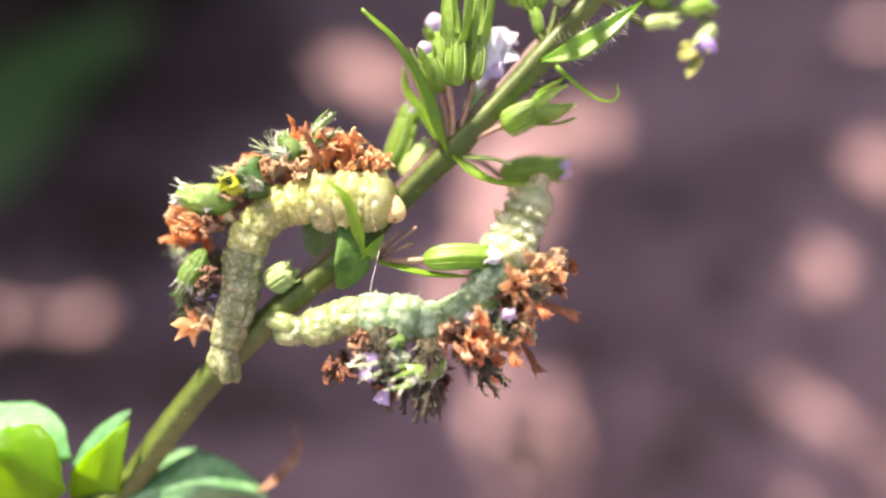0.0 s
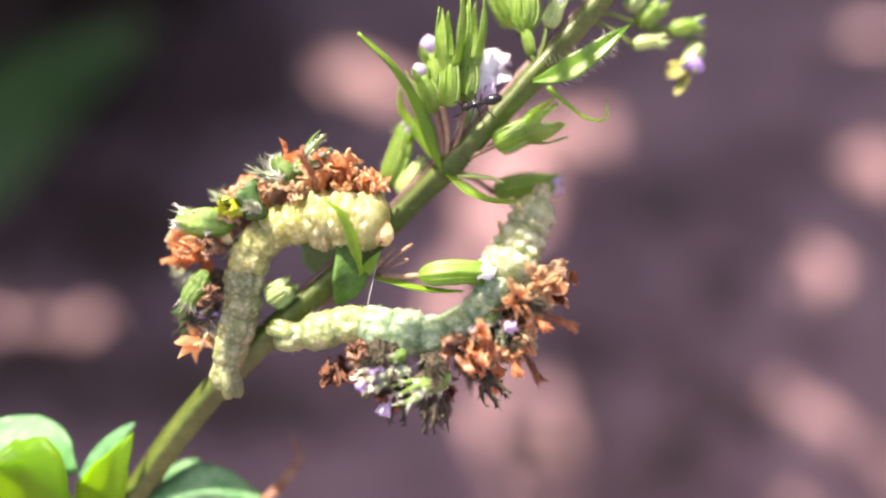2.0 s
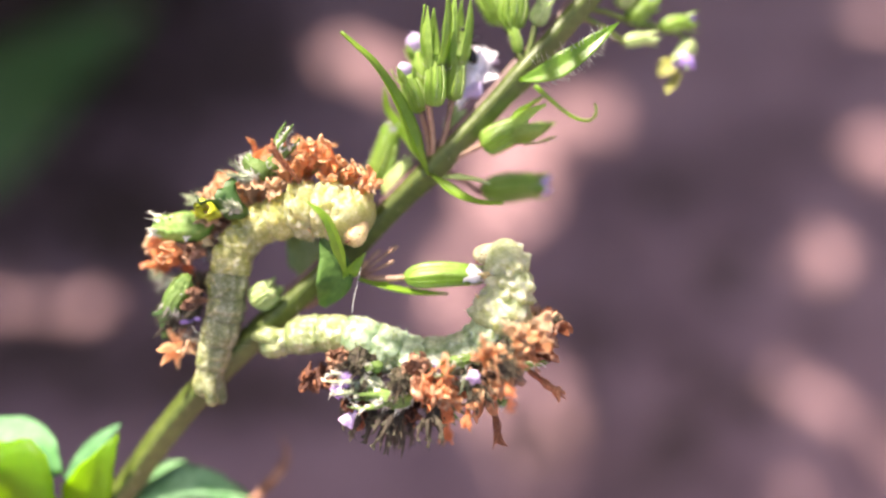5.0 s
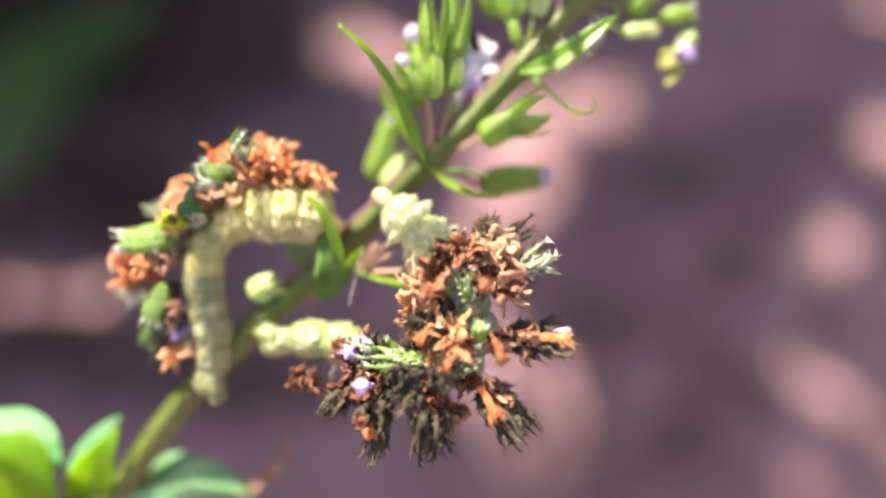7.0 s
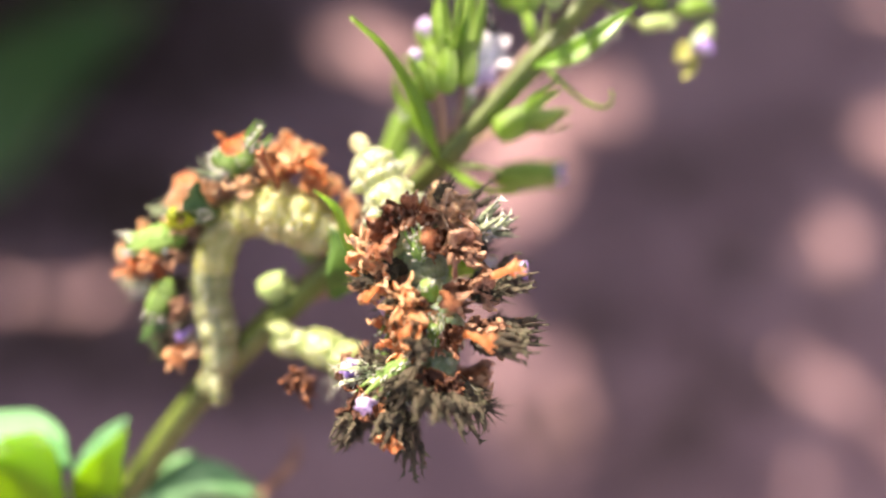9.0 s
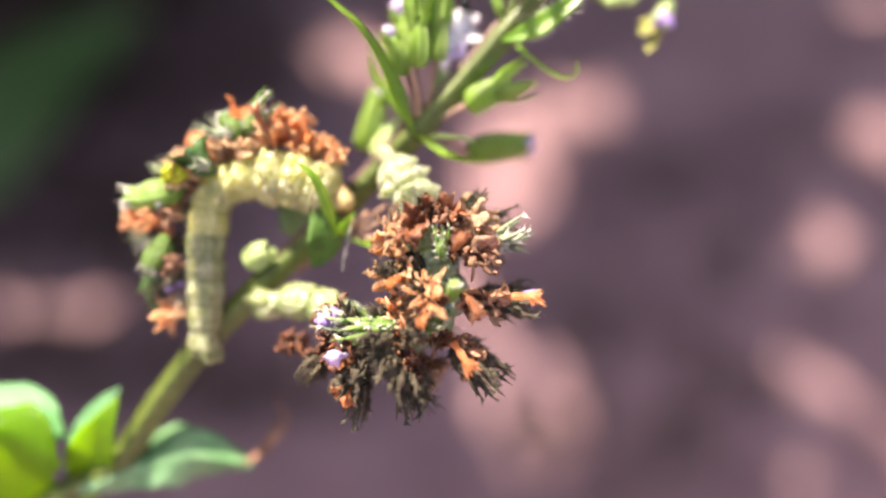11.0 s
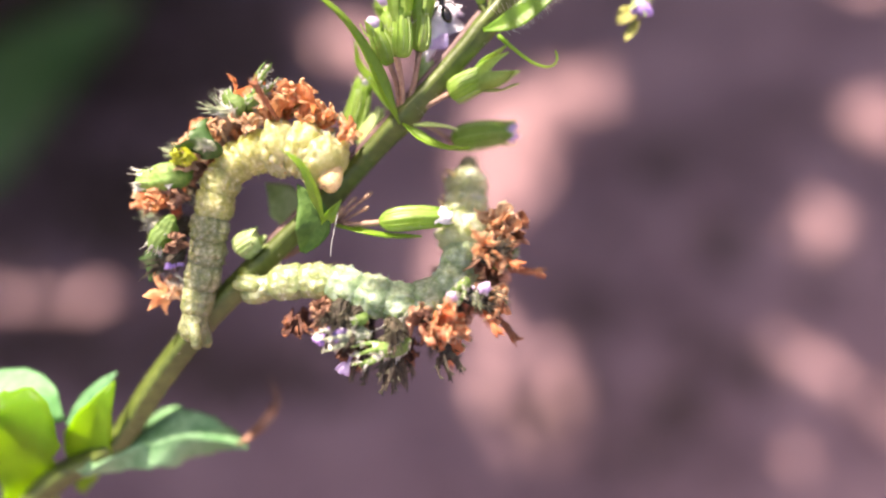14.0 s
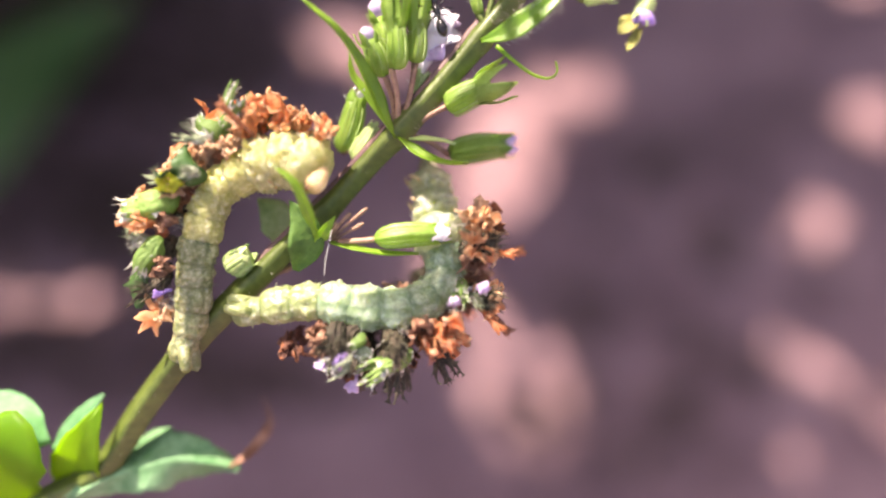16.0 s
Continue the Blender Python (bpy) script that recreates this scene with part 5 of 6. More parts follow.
# ring, scrap, degrees from the back towards the viewer, place along, lean along, size, form
LEFT_SCRAPS = (
    (1, "x", 15, 0.0, -0.1, 1.0, 0, 0.5), (1, "t", 20, 0.5, 0.3, 0.8, 0, 0.2), (2, "v", 35, 0.5, -0.2, 0.7, 0, 0.3),
    (3, "g", 25, -0.2, -0.6, 1.0, 1, 0.4), (3, "G", 10, 0.5, -0.7, 0.8, 2, 0.8), (3, "d", 30, 0.2, -0.5, 1.1, 1, 1.6), (3, "b", 45, 0.4, 0.0, 0.7, 3, 0.1),
    (4, "f", 42, 0.5, -2.2, 1.0, 0, 1.2), (4, "r", 12, 1.0, 0.2, 1.1, 2, 2.5), (4, "w", 5, -0.2, -0.1, 0.8, 0, 2.6), (4, "g", -10, 0.1, -0.3, 0.9, 4, 0.8),
    (5, "o", 18, 0.1, 0.2, 1.2, 2, 2.4), (5, "b", 38, 0.1, 0.0, 0.8, 5, 0.5), (5, "g", -15, 0.2, 0.0, 0.9, 5, 0.6), (5, "R", 0, 0.3, 0.1, 0.9, 1, 1.8),
    (6, "f", 35, -0.3, -0.8, 1.35, 2, 1.0), (6, "z", 35, -1.4, -0.9, 0.6, 1, 2.9), (6, "t", 15, 0.2, 0.1, 1.1, 4, 1.2), (6, "o", 12, 0.6, 0.2, 1.0, 1, 1.4), (6, "w", 22, 0.3, 0.0, 0.6, 1, 1.6), (6, "t", 35, 0.7, 0.2, 1.0, 1, 0.6), (6, "y", 62, 0.3, -0.2, 1.1, 0, 1.2), (6, "y", 72, 0.8, 0.4, 1.0, 1, 1.1), (6, "b", 10, 0.0, -0.1, 1.0, 2, 0.1),
    (7, "d", 84, -0.3, -0.3, 1.1, 0, 0.1), (7, "w", 88, -0.1, -0.3, 0.5, 3, 1.0), (7, "t", 25, -0.1, 0.0, 1.2, 2, 0.6), (7, "o", 15, -0.3, -0.1, 1.2, 2, 0.6), (7, "R", 15, 0.3, 0.0, 1.0, 1, 1.5), (7, "t", 45, 0.3, 0.2, 1.0, 4, 0.3), (7, "p", 5, 0.5, 0.1, 1.3, 5, 0.1),
    (8, "R", 10, -0.1, -0.1, 1.1, 3, 1.5), (8, "r", 25, 0.0, -0.2, 1.1, 3, 0.7), (8, "F", 42, -0.3, 1.6, 0.85, 0, 1.5), (8, "w", 52, -0.4, -0.8, 0.75, 2, 1.1), (8, "f", 45, 0.1, -0.5, 0.75, 3, 1.2), (8, "R", 30, 0.3, 0.1, 1.1, 0, 1.3), (8, "t", 55, 0.2, 0.1, 0.9, 3, 0.1),
    (9, "o", 25, 0.0, 0.0, 1.2, 4, 0.7), (9, "p", 15, 0.5, 0.1, 1.5, 2, 1.3), (9, "p", 42, -0.4, 0.0, 1.4, 6, 0.4), (9, "r", 5, 0.0, 0.0, 1.0, 3, 0.7), (9, "s", 68, 0.3, -0.3, 0.7, 1, 0.7), (9, "f", 5, -0.3, 0.9, 0.7, 1, 0.9),
    (10, "o", 28, -0.2, 0.1, 1.1, 5, 0.1), (10, "p", 12, 0.2, 0.2, 1.4, 7, 0.1), (10, "R", 34, 0.1, 0.0, 1.0, 2, 0.8), (10, "r", 5, 0.4, 0.2, 0.8, 5, 0.1), (10, "r", 20, 0.6, 0.4, 0.7, 1, 0.1), (10, "l", 12, 0.9, 0.8, 0.8, 0, 0.1), (10, "w", 0, 0.8, 0.7, 0.5, 0, 0.1), (11, "p", 25, -0.5, 0.1, 1.2, 3, 0.2),
)
RIGHT_SCRAPS = (
    (1, "D", 25, 0.4, -0.1, 0.8, 2, 1.2), (2, "b", 60, 0.8, -0.2, 0.6, 6, 0.2),
    (3, "b", 55, 0.0, -0.3, 1.0, 1, 0.3), (3, "D", 20, 0.2, 0.0, 0.9, 3, 0.8), (3, "G", 0, 0.2, 0.0, 0.8, 1, 0.6), (3, "v", 50, 0.4, -0.6, 0.8, 2, 2.0), (3, "g", -25, 0.2, 0.0, 0.9, 0, 0.5),
    (4, "v", 62, -0.3, -1.2, 1.0, 1, 1.6), (4, "h", 58, 0.8, -1.9, 0.8, 0, 1.6), (4, "l", 32, -0.2, -0.2, 1.2, 1, 2.6), (4, "G", 15, 0.2, 0.0, 1.0, 3, 0.8), (4, "g", -5, 0.0, 0.0, 1.05, 4, 0.7), (4, "D", 25, -0.4, 0.0, 0.9, 1, 1.6), (4, "r", 5, 0.2, -0.1, 0.6, 6, 3.0), (4, "G", -30, 0.1, 0.0, 0.95, 2, 0.5), (4, "f", 78, 0.2, -0.6, 0.5, 0, 0.8),
    (5, "F", 55, 0.9, -2.0, 0.85, 2, 1.6), (5, "G", 40, 0.1, -0.2, 1.0, 2, 0.7), (5, "G", 18, 0.0, 0.0, 1.05, 0, 0.8), (5, "G", 0, 0.2, 0.1, 1.05, 1, 0.7), (5, "G", -20, 0.0, 0.0, 1.0, 3, 0.6), (5, "g", -42, 0.1, 0.0, 1.0, 6, 0.6), (5, "g", 28, -0.3, 0.0, 1.0, 5, 0.8), (5, "D", 10, 0.5, 0.1, 0.8, 3, 1.6), (5, "t", -50, 0.4, 0.2, 0.7, 2, 1.8), (5, "g", 68, 0.2, -0.4, 0.8, 0, 0.6), (5, "B", -68, 0.1, 0.0, 0.9, 4, 0.4),
    (6, "r", 78, 0.1, 0.0, 1.15, 1, 0.5), (6, "r", 58, -0.1, 0.1, 1.1, 4, 0.6), (6, "o", 66, 0.5, 0.1, 0.9, 2, 1.0), (6, "S", -8, 0.3, 0.2, 1.0, 0, 0.4), (6, "B", 12, 0.1, 0.1, 0.8, 3, 0.3), (6, "F", 24, -0.2, 1.3, 0.55, 0, 1.0), (6, "G", -28, 0.0, 0.0, 1.0, 2, 1.2), (6, "G", -52, 0.1, 0.1, 1.0, 0, 1.1), (6, "g", -72, -0.1, 0.0, 0.95, 5, 1.1), (6, "b", -40, 0.4, 0.0, 0.9, 7, 1.3), (6, "b", -62, 0.4, 0.0, 0.7, 1, 2.2), (6, "G", 36, -0.3, 0.1, 0.9, 3, 0.8), (6, "t", 46, 0.3, 0.0, 0.7, 3, 1.2),
    (7, "F", 96, 0.5, -1.2, 0.6, 2, 0.5), (7, "l", 100, -0.6, -1.2, 1.0, 1, 0.9), (7, "l", 76, 0.2, 0.1, 1.1, 0, 0.9), (7, "w", 66, 0.0, -0.2, 0.65, 3, 0.4), (7, "g", 58, 0.3, 0.0, 0.85, 1, 0.4), (7, "o", 48, 0.2, 0.1, 1.1, 3, 1.2), (7, "S", 44, 0.0, -0.5, 0.8, 2, 0.8), (7, "s", 6, 0.3, 0.1, 0.9, 2, 0.9), (7, "b", -14, 0.2, 0.1, 0.9, 1, 0.4), (7, "f", 22, 0.1, 0.7, 0.65, 1, 1.2), (7, "b", -38, 0.0, 0.0, 1.0, 5, 1.1), (7, "S", -30, 0.3, 0.1, 1.0, 1, 1.3), (7, "G", -55, -0.1, 0.0, 1.0, 1, 1.0), (7, "G", -74, 0.2, 0.1, 0.95, 3, 1.0), (7, "v", -62, 0.2, 0.1, 1.0, 2, 2.8), (7, "g", -48, -0.3, 0.0, 0.9, 3, 1.0),
    (8, "S", 62, 0.0, -0.3, 0.75, 1, 1.1), (8, "o", 66, 0.3, 0.0, 1.15, 0, 1.1), (8, "g", 76, -0.2, 0.0, 0.85, 0, 1.0), (8, "s", 4, 0.3, 0.0, 0.85, 3, 0.9), (8, "h", -48, 0.1, 0.2, 0.85, 3, 1.2), (8, "w", -62, 0.2, 0.2, 0.95, 1, 1.3), (8, "G", -74, 0.3, 0.1, 0.9, 0, 1.1), (8, "b", -30, 0.0, 0.0, 1.15, 5, 1.0), (8, "B", -16, 0.3, 0.1, 0.8, 2, 0.4), (8, "F", 16, -0.1, 1.5, 0.55, 1, 1.0), (8, "g", -84, 0.0, 0.0, 0.9, 7, 0.9),
    (9, "o", 70, -0.7, 0.1, 1.12, 1, 0.9), (9, "t", 54, -0.5, 0.2, 1.15, 2, 1.0), (9, "B", 30, -0.4, 0.1, 1.15, 2, 0.6), (9, "B", 8, -0.3, 0.2, 0.9, 0, 0.6), (9, "t", -20, -0.5, 0.1, 1.21, 2, 0.3), (9, "t", -40, -0.4, 0.1, 1.32, 1, 0.7), (9, "t", -58, -0.6, 0.1, 1.09, 3, 0.7), (9, "g", -36, 0.2, 0.5, 0.55, 1, 1.4), (9, "g", 24, 0.2, 0.5, 0.5, 2, 0.9), (9, "G", -68, -0.6, 0.1, 0.85, 2, 0.7),
)
# ring tones mix natural tint with sun and shade put into the colour
LEFT_SKINS = (SKINSHADEDOLIVE,) * 5 + (SKINYELLOW,) * 4 + (SKINSUNLITCREAM,) * 4
RIGHT_SKINS = (SKINSOFT,) * 3 + (SKIN,) * 6 + (SKINPALE,) * 4
LEFT = caterpillar("pale yellow inchworm on the stem wearing rust petals and green scraps", ("", "z", "", "z", "z", "zb", "zt", "ztp", "zop", "zpo", "z", "", ""), LEFT_SKINS, FACE, "camouflaged caterpillars", 5, (0.9, 1.1, 1.25, 1.34, 1.38, 1.38, 1.38, 1.4, 1.5, 1.72, 1.80, 1.66, 0.98), 1, LEFT_SCRAPS, 1.0, 2.6, 0.16)
RIGHT = caterpillar("pale green inchworm on the stem wearing brown petals and withered cups", ("", "", "z", "zgz", "zgzb", "zgbz", "zgzb", "zbzg", "zgzb", "zz", "", "", ""), RIGHT_SKINS, PALEFACE, "camouflaged caterpillars", 8, (0.95, 1.2, 1.38, 1.46, 1.5, 1.5, 1.45, 1.38, 1.4, 1.85, 1.68, 1.4, 0.78), -1, RIGHT_SCRAPS, 1.1, 3.0, 0.3)
# focus on the scraps that stand highest on the back
cam.data.dof.focus_object = max(RIGHT[6].children, key=lambda ob: 0.7 * ob.matrix_basis.translation.z - 0.7 * ob.matrix_basis.translation.x)
ANT = ant()
silk()


# ---- what moves ----
LEFT_KEYS, RIGHT_KEYS = [], []


def bend(keys, t, side, face, points, tail_face=None):
    """How a caterpillar lies at t: its line from tail to head (mm), and where its back looks: to that side of the line, and towards the viewer by face. tail_face: the same as face for the tail end."""
    line = spline(points, 261)
    poses = []
    for i in range(COUNT):
        f = (i + 0.5) / COUNT
        k = round(260 * f)
        c = line[k]
        t1 = (line[min(k + 10, 260)] - line[max(k - 10, 0)]).normalized()
        turned = face if tail_face is None else tail_face + (face - tail_face) * min(1, i / 5.5)
        back = Vector((t1.y * side, -t1.x * side, turned))
        back = (back - t1 * back.dot(t1)).normalized()
        across = t1.cross(back)
        poses.append(Matrix.Translation(c * MM) @ Matrix((across, t1, back)).transposed().to_4x4())
    keys.append((t, poses))


def motions():
    bend(LEFT_KEYS, 0, -1, -0.65, ((-14.28, -7.57, 0.8), (-13.73, -5.4, 0.8), (-13.01, -2.86, 0.8), (-12.62, 0.04, 0.9), (-11.51, 1.84, 1.0), (-9.49, 2.98, 1.2), (-7.29, 3.07, 1.5), (-5.11, 3.05, 1.8), (-3.32, 2.69, 2.0), (-2.55, 1.73, 2.0)), tail_face=-0.45)
    bend(LEFT_KEYS, 1.5, -1, -0.65, ((-14.23, -7.68, 0.8), (-13.68, -5.46, 0.8), (-13.01, -3.05, 0.8), (-12.65, -0.08, 0.9), (-11.51, 1.77, 1.0), (-9.51, 2.87, 1.2), (-7.26, 2.97, 1.5), (-5.21, 2.95, 1.8), (-3.56, 2.58, 2.0), (-2.77, 1.68, 2.0)), tail_face=-0.45)
    bend(LEFT_KEYS, 2.8, -1, -0.55, ((-14.39, -7.81, 0.8), (-13.57, -5.03, 0.8), (-12.83, -2.44, 0.8), (-12.43, 0.15, 0.9), (-11.3, 1.99, 1.0), (-9.05, 3.09, 1.2), (-6.8, 3.26, 1.5), (-4.95, 3.07, 1.8), (-3.97, 1.97, 2.6), (-3.94, 0.73, 3.0)), tail_face=-0.35)
    bend(LEFT_KEYS, 3.5, -1, -0.55, ((-14.79, -8.03, 0.8), (-13.68, -5.29, 0.8), (-12.92, -2.36, 0.8), (-12.33, 0.57, 0.9), (-11.02, 2.39, 1.0), (-8.79, 3.65, 1.2), (-6.57, 3.81, 1.5), (-4.91, 3.8, 1.8), (-4.12, 2.71, 2.6), (-4.19, 1.14, 3.0)), tail_face=-0.35)
    bend(LEFT_KEYS, 4.7, -1, -0.55, ((-14.43, -7.97, 0.8), (-13.67, -5.37, 0.8), (-12.9, -2.6, 0.8), (-12.48, 0.35, 0.9), (-11.15, 2.37, 1.0), (-8.9, 3.46, 1.2), (-6.84, 3.81, 1.5), (-5.17, 3.61, 1.8), (-4.18, 2.69, 2.6), (-4.25, 1.28, 3.0)), tail_face=-0.35)
    bend(LEFT_KEYS, 6.8, -1, -0.30, ((-14.17, -8.18, 0.8), (-13.75, -5.57, 0.8), (-14.25, -2.6, 0.8), (-14.17, -0.01, 0.9), (-13.18, 1.82, 1.0), (-11.08, 3.09, 1.2), (-8.82, 3.24, 1.5), (-6.83, 2.86, 1.5), (-5.43, 2.12, 1.2), (-4.74, 1.57, 1.0)), tail_face=-0.15)
    bend(LEFT_KEYS, 7.0, -1, -0.30, ((-14.24, -8.29, 0.8), (-13.64, -5.49, 0.8), (-14.15, -2.89, 0.8), (-14.27, -0.29, 0.9), (-13.28, 1.74, 1.0), (-11.18, 3.01, 1.2), (-8.92, 3.17, 1.5), (-7.1, 2.99, 1.5), (-5.7, 2.25, 1.2), (-5.18, 1.81, 1.0)), tail_face=-0.15)
    bend(LEFT_KEYS, 7.5, -1, -0.30, ((-14.62, -8.33, 0.8), (-14.02, -5.58, 0.8), (-14.35, -2.83, 0.8), (-14.27, -0.27, 0.9), (-13.3, 1.72, 1.0), (-11.06, 3.14, 1.2), (-8.84, 2.95, 1.5), (-7.06, 2.59, 1.5), (-5.68, 1.87, 1.2), (-4.92, 1.32, 1.0)), tail_face=-0.15)
    bend(LEFT_KEYS, 8.0, -1, -0.30, ((-14.81, -8.17, 0.8), (-14.04, -5.61, 0.8), (-14.54, -2.71, 0.8), (-14.64, -0.18, 0.9), (-13.5, 1.97, 1.0), (-11.29, 3.21, 1.2), (-9.1, 3.03, 1.5), (-7.34, 2.68, 1.5), (-5.97, 1.96, 1.2), (-5.22, 1.43, 1.0)), tail_face=-0.15)
    bend(LEFT_KEYS, 8.5, -1, -0.30, ((-14.74, -8.29, 0.8), (-14.15, -5.42, 0.8), (-14.81, -2.57, 0.8), (-14.73, -0.09, 0.9), (-13.6, 2.02, 1.0), (-11.43, 3.24, 1.2), (-9.1, 3.06, 1.5), (-7.38, 2.72, 1.5), (-5.87, 2.19, 1.2), (-5.31, 1.49, 1.0)), tail_face=-0.15)
    bend(LEFT_KEYS, 9.0, -1, -0.30, ((-14.71, -8.23, 0.8), (-13.93, -5.67, 0.8), (-14.43, -2.93, 0.8), (-14.35, -0.38, 0.9), (-13.18, 2.15, 1.0), (-11.12, 3.21, 1.2), (-8.97, 2.83, 1.2), (-7.67, 2.1, 0.5), (-7.31, 0.98, -0.5), (-7.21, 0.21, -1.0)), tail_face=-0.15)
    bend(LEFT_KEYS, 9.5, -1, -0.30, ((-14.24, -8.03, 0.8), (-13.98, -5.42, 0.8), (-14.45, -2.44, 0.8), (-14.35, -0.21, 0.9), (-13.5, 2.35, 1.0), (-11.19, 3.57, 1.2), (-9.09, 2.99, 0.8), (-7.98, 2.07, 0.0), (-7.59, 1.33, -0.8), (-7.46, 0.37, -1.0)), tail_face=-0.15)
    bend(LEFT_KEYS, 9.7, -1, -0.30, ((-14.31, -8.11, 0.8), (-13.96, -5.51, 0.8), (-14.42, -2.52, 0.8), (-14.31, -0.29, 0.9), (-13.63, 2.28, 1.0), (-11.31, 3.49, 1.2), (-9.2, 3.09, 0.8), (-7.91, 2.15, 0.0), (-7.52, 1.22, -0.8), (-7.39, 0.45, -1.0)), tail_face=-0.15)
    bend(LEFT_KEYS, 11.8, -1, -0.65, ((-14.37, -7.88, 0.8), (-14.09, -5.39, 0.8), (-13.62, -2.73, 0.8), (-13.3, -0.06, 0.9), (-12.04, 2.56, 1.0), (-9.67, 3.61, 1.2), (-7.34, 3.52, 1.5), (-5.06, 3.05, 1.8), (-3.19, 2.24, 2.0), (-2.1, 1.47, 2.0)), tail_face=-0.45)
    bend(LEFT_KEYS, 12.5, -1, -0.65, ((-14.62, -7.87, 0.8), (-13.91, -5.18, 0.8), (-13.39, -2.49, 0.8), (-12.84, 0.19, 0.9), (-11.55, 2.43, 1.0), (-9.33, 3.67, 1.2), (-6.78, 3.73, 1.5), (-4.47, 3.42, 1.8), (-2.98, 2.41, 2.0), (-2.13, 0.31, 2.0)), tail_face=-0.45)
    bend(LEFT_KEYS, 13.0, -1, -0.65, ((-14.79, -7.95, 0.8), (-14.07, -5.07, 0.8), (-13.36, -2.38, 0.8), (-12.63, 0.29, 0.9), (-11.32, 2.91, 1.0), (-8.92, 4.33, 1.2), (-6.56, 4.59, 1.5), (-4.25, 4.48, 1.8), (-2.38, 3.83, 2.0), (-0.91, 3.03, 2.0)), tail_face=-0.45)
    bend(LEFT_KEYS, 13.5, -1, -0.65, ((-14.78, -8.03, 0.8), (-14.04, -4.95, 0.8), (-13.33, -2.26, 0.8), (-12.79, 0.41, 0.9), (-11.67, 3.05, 1.0), (-9.64, 4.48, 1.2), (-6.91, 4.54, 1.5), (-4.99, 4.07, 1.8), (-3.85, 2.68, 2.3), (-3.51, 1.17, 2.5)), tail_face=-0.45)
    bend(LEFT_KEYS, 14.5, -1, -0.55, ((-14.46, -7.92, 0.8), (-13.75, -5.24, 0.8), (-13.24, -2.57, 0.8), (-12.67, 0.46, 0.9), (-11.77, 2.71, 1.0), (-9.75, 4.13, 1.2), (-7.4, 4.57, 1.5), (-5.48, 4.29, 1.8), (-4.28, 3.07, 2.6), (-4.46, 1.77, 3.0)), tail_face=-0.35)
    bend(LEFT_KEYS, 15.0, -1, -0.55, ((-14.6, -7.74, 0.8), (-13.72, -5.31, 0.8), (-13.38, -2.29, 0.8), (-12.82, 0.71, 0.9), (-11.74, 2.91, 1.0), (-9.74, 4.31, 1.2), (-7.6, 4.75, 1.5), (-5.51, 4.64, 1.8), (-4.17, 3.8, 2.4), (-4.17, 2.5, 2.8)), tail_face=-0.35)
    bend(LEFT_KEYS, 16.0, -1, -0.55, ((-14.63, -7.98, 0.8), (-13.73, -5.35, 0.8), (-13.38, -2.33, 0.8), (-12.62, 0.65, 0.9), (-11.54, 2.85, 1.0), (-9.74, 4.07, 1.2), (-7.41, 4.7, 1.5), (-5.88, 4.61, 1.8), (-4.69, 3.6, 2.6), (-4.86, 2.34, 3.0)), tail_face=-0.35)
    bend(RIGHT_KEYS, 0, 1, -0.25, ((-10.25, -5.38, 1.0), (-8.05, -4.99, 1.2), (-5.87, -4.26, 1.4), (-3.01, -4.26, 1.4), (-0.14, -4.64, 1.2), (2.39, -3.22, 0.8), (3.87, -1.06, 0.4), (4.82, 1.14, 0.0), (5.74, 2.98, 0.0), (6.77, 5.19, 0.0)))
    bend(RIGHT_KEYS, 1.5, 1, -0.25, ((-10.37, -5.25, 1.0), (-8.04, -4.86, 1.2), (-5.81, -4.1, 1.4), (-2.88, -4.17, 1.4), (0.05, -4.56, 1.2), (2.64, -3.23, 0.8), (4.16, -0.83, 0.4), (5.13, 1.42, 0.0), (6.26, 3.67, 0.0), (7.01, 5.93, 0.0)))
    bend(RIGHT_KEYS, 2.2, 1, -0.25, ((-10.23, -4.82, 1.0), (-7.79, -4.18, 1.2), (-5.55, -3.8, 1.4), (-2.62, -4.37, 1.4), (0.14, -4.66, 1.2), (2.75, -3.34, 0.8), (4.46, -1.14, 0.4), (5.45, 1.11, 0.0), (6.59, 3.37, 0.0), (7.47, 5.63, 0.0)))
    bend(RIGHT_KEYS, 2.8, 1, -0.2, ((-10.5, -4.9, 1.0), (-7.59, -4.15, 1.2), (-5.37, -3.87, 1.4), (-2.44, -4.98, 1.4), (0.12, -5.16, 1.4), (2.68, -3.89, 1.4), (4.55, -1.72, 1.0), (5.5, 0.49, 0.8), (6.61, 2.71, 0.8), (7.44, 5.66, 1.0)))
    bend(RIGHT_KEYS, 3.5, 1, -0.2, ((-10.34, -5.1, 1.0), (-7.39, -4.36, 1.2), (-4.82, -3.98, 1.4), (-1.93, -4.54, 1.4), (0.97, -5.08, 1.6), (3.13, -3.8, 1.8), (4.58, -1.47, 1.8), (5.15, 0.86, 1.6), (4.8, 2.85, 1.6), (3.96, 4.29, 1.8)))
    bend(RIGHT_KEYS, 3.9, 1, -0.2, ((-10.26, -4.94, 1.0), (-7.24, -3.97, 1.2), (-4.46, -3.67, 1.4), (-1.58, -4.44, 1.4), (1.31, -4.96, 1.6), (3.61, -3.58, 1.8), (5.05, -1.43, 1.8), (5.61, 0.6, 1.6), (5.06, 2.87, 1.8), (3.55, 4.09, 2.0)))
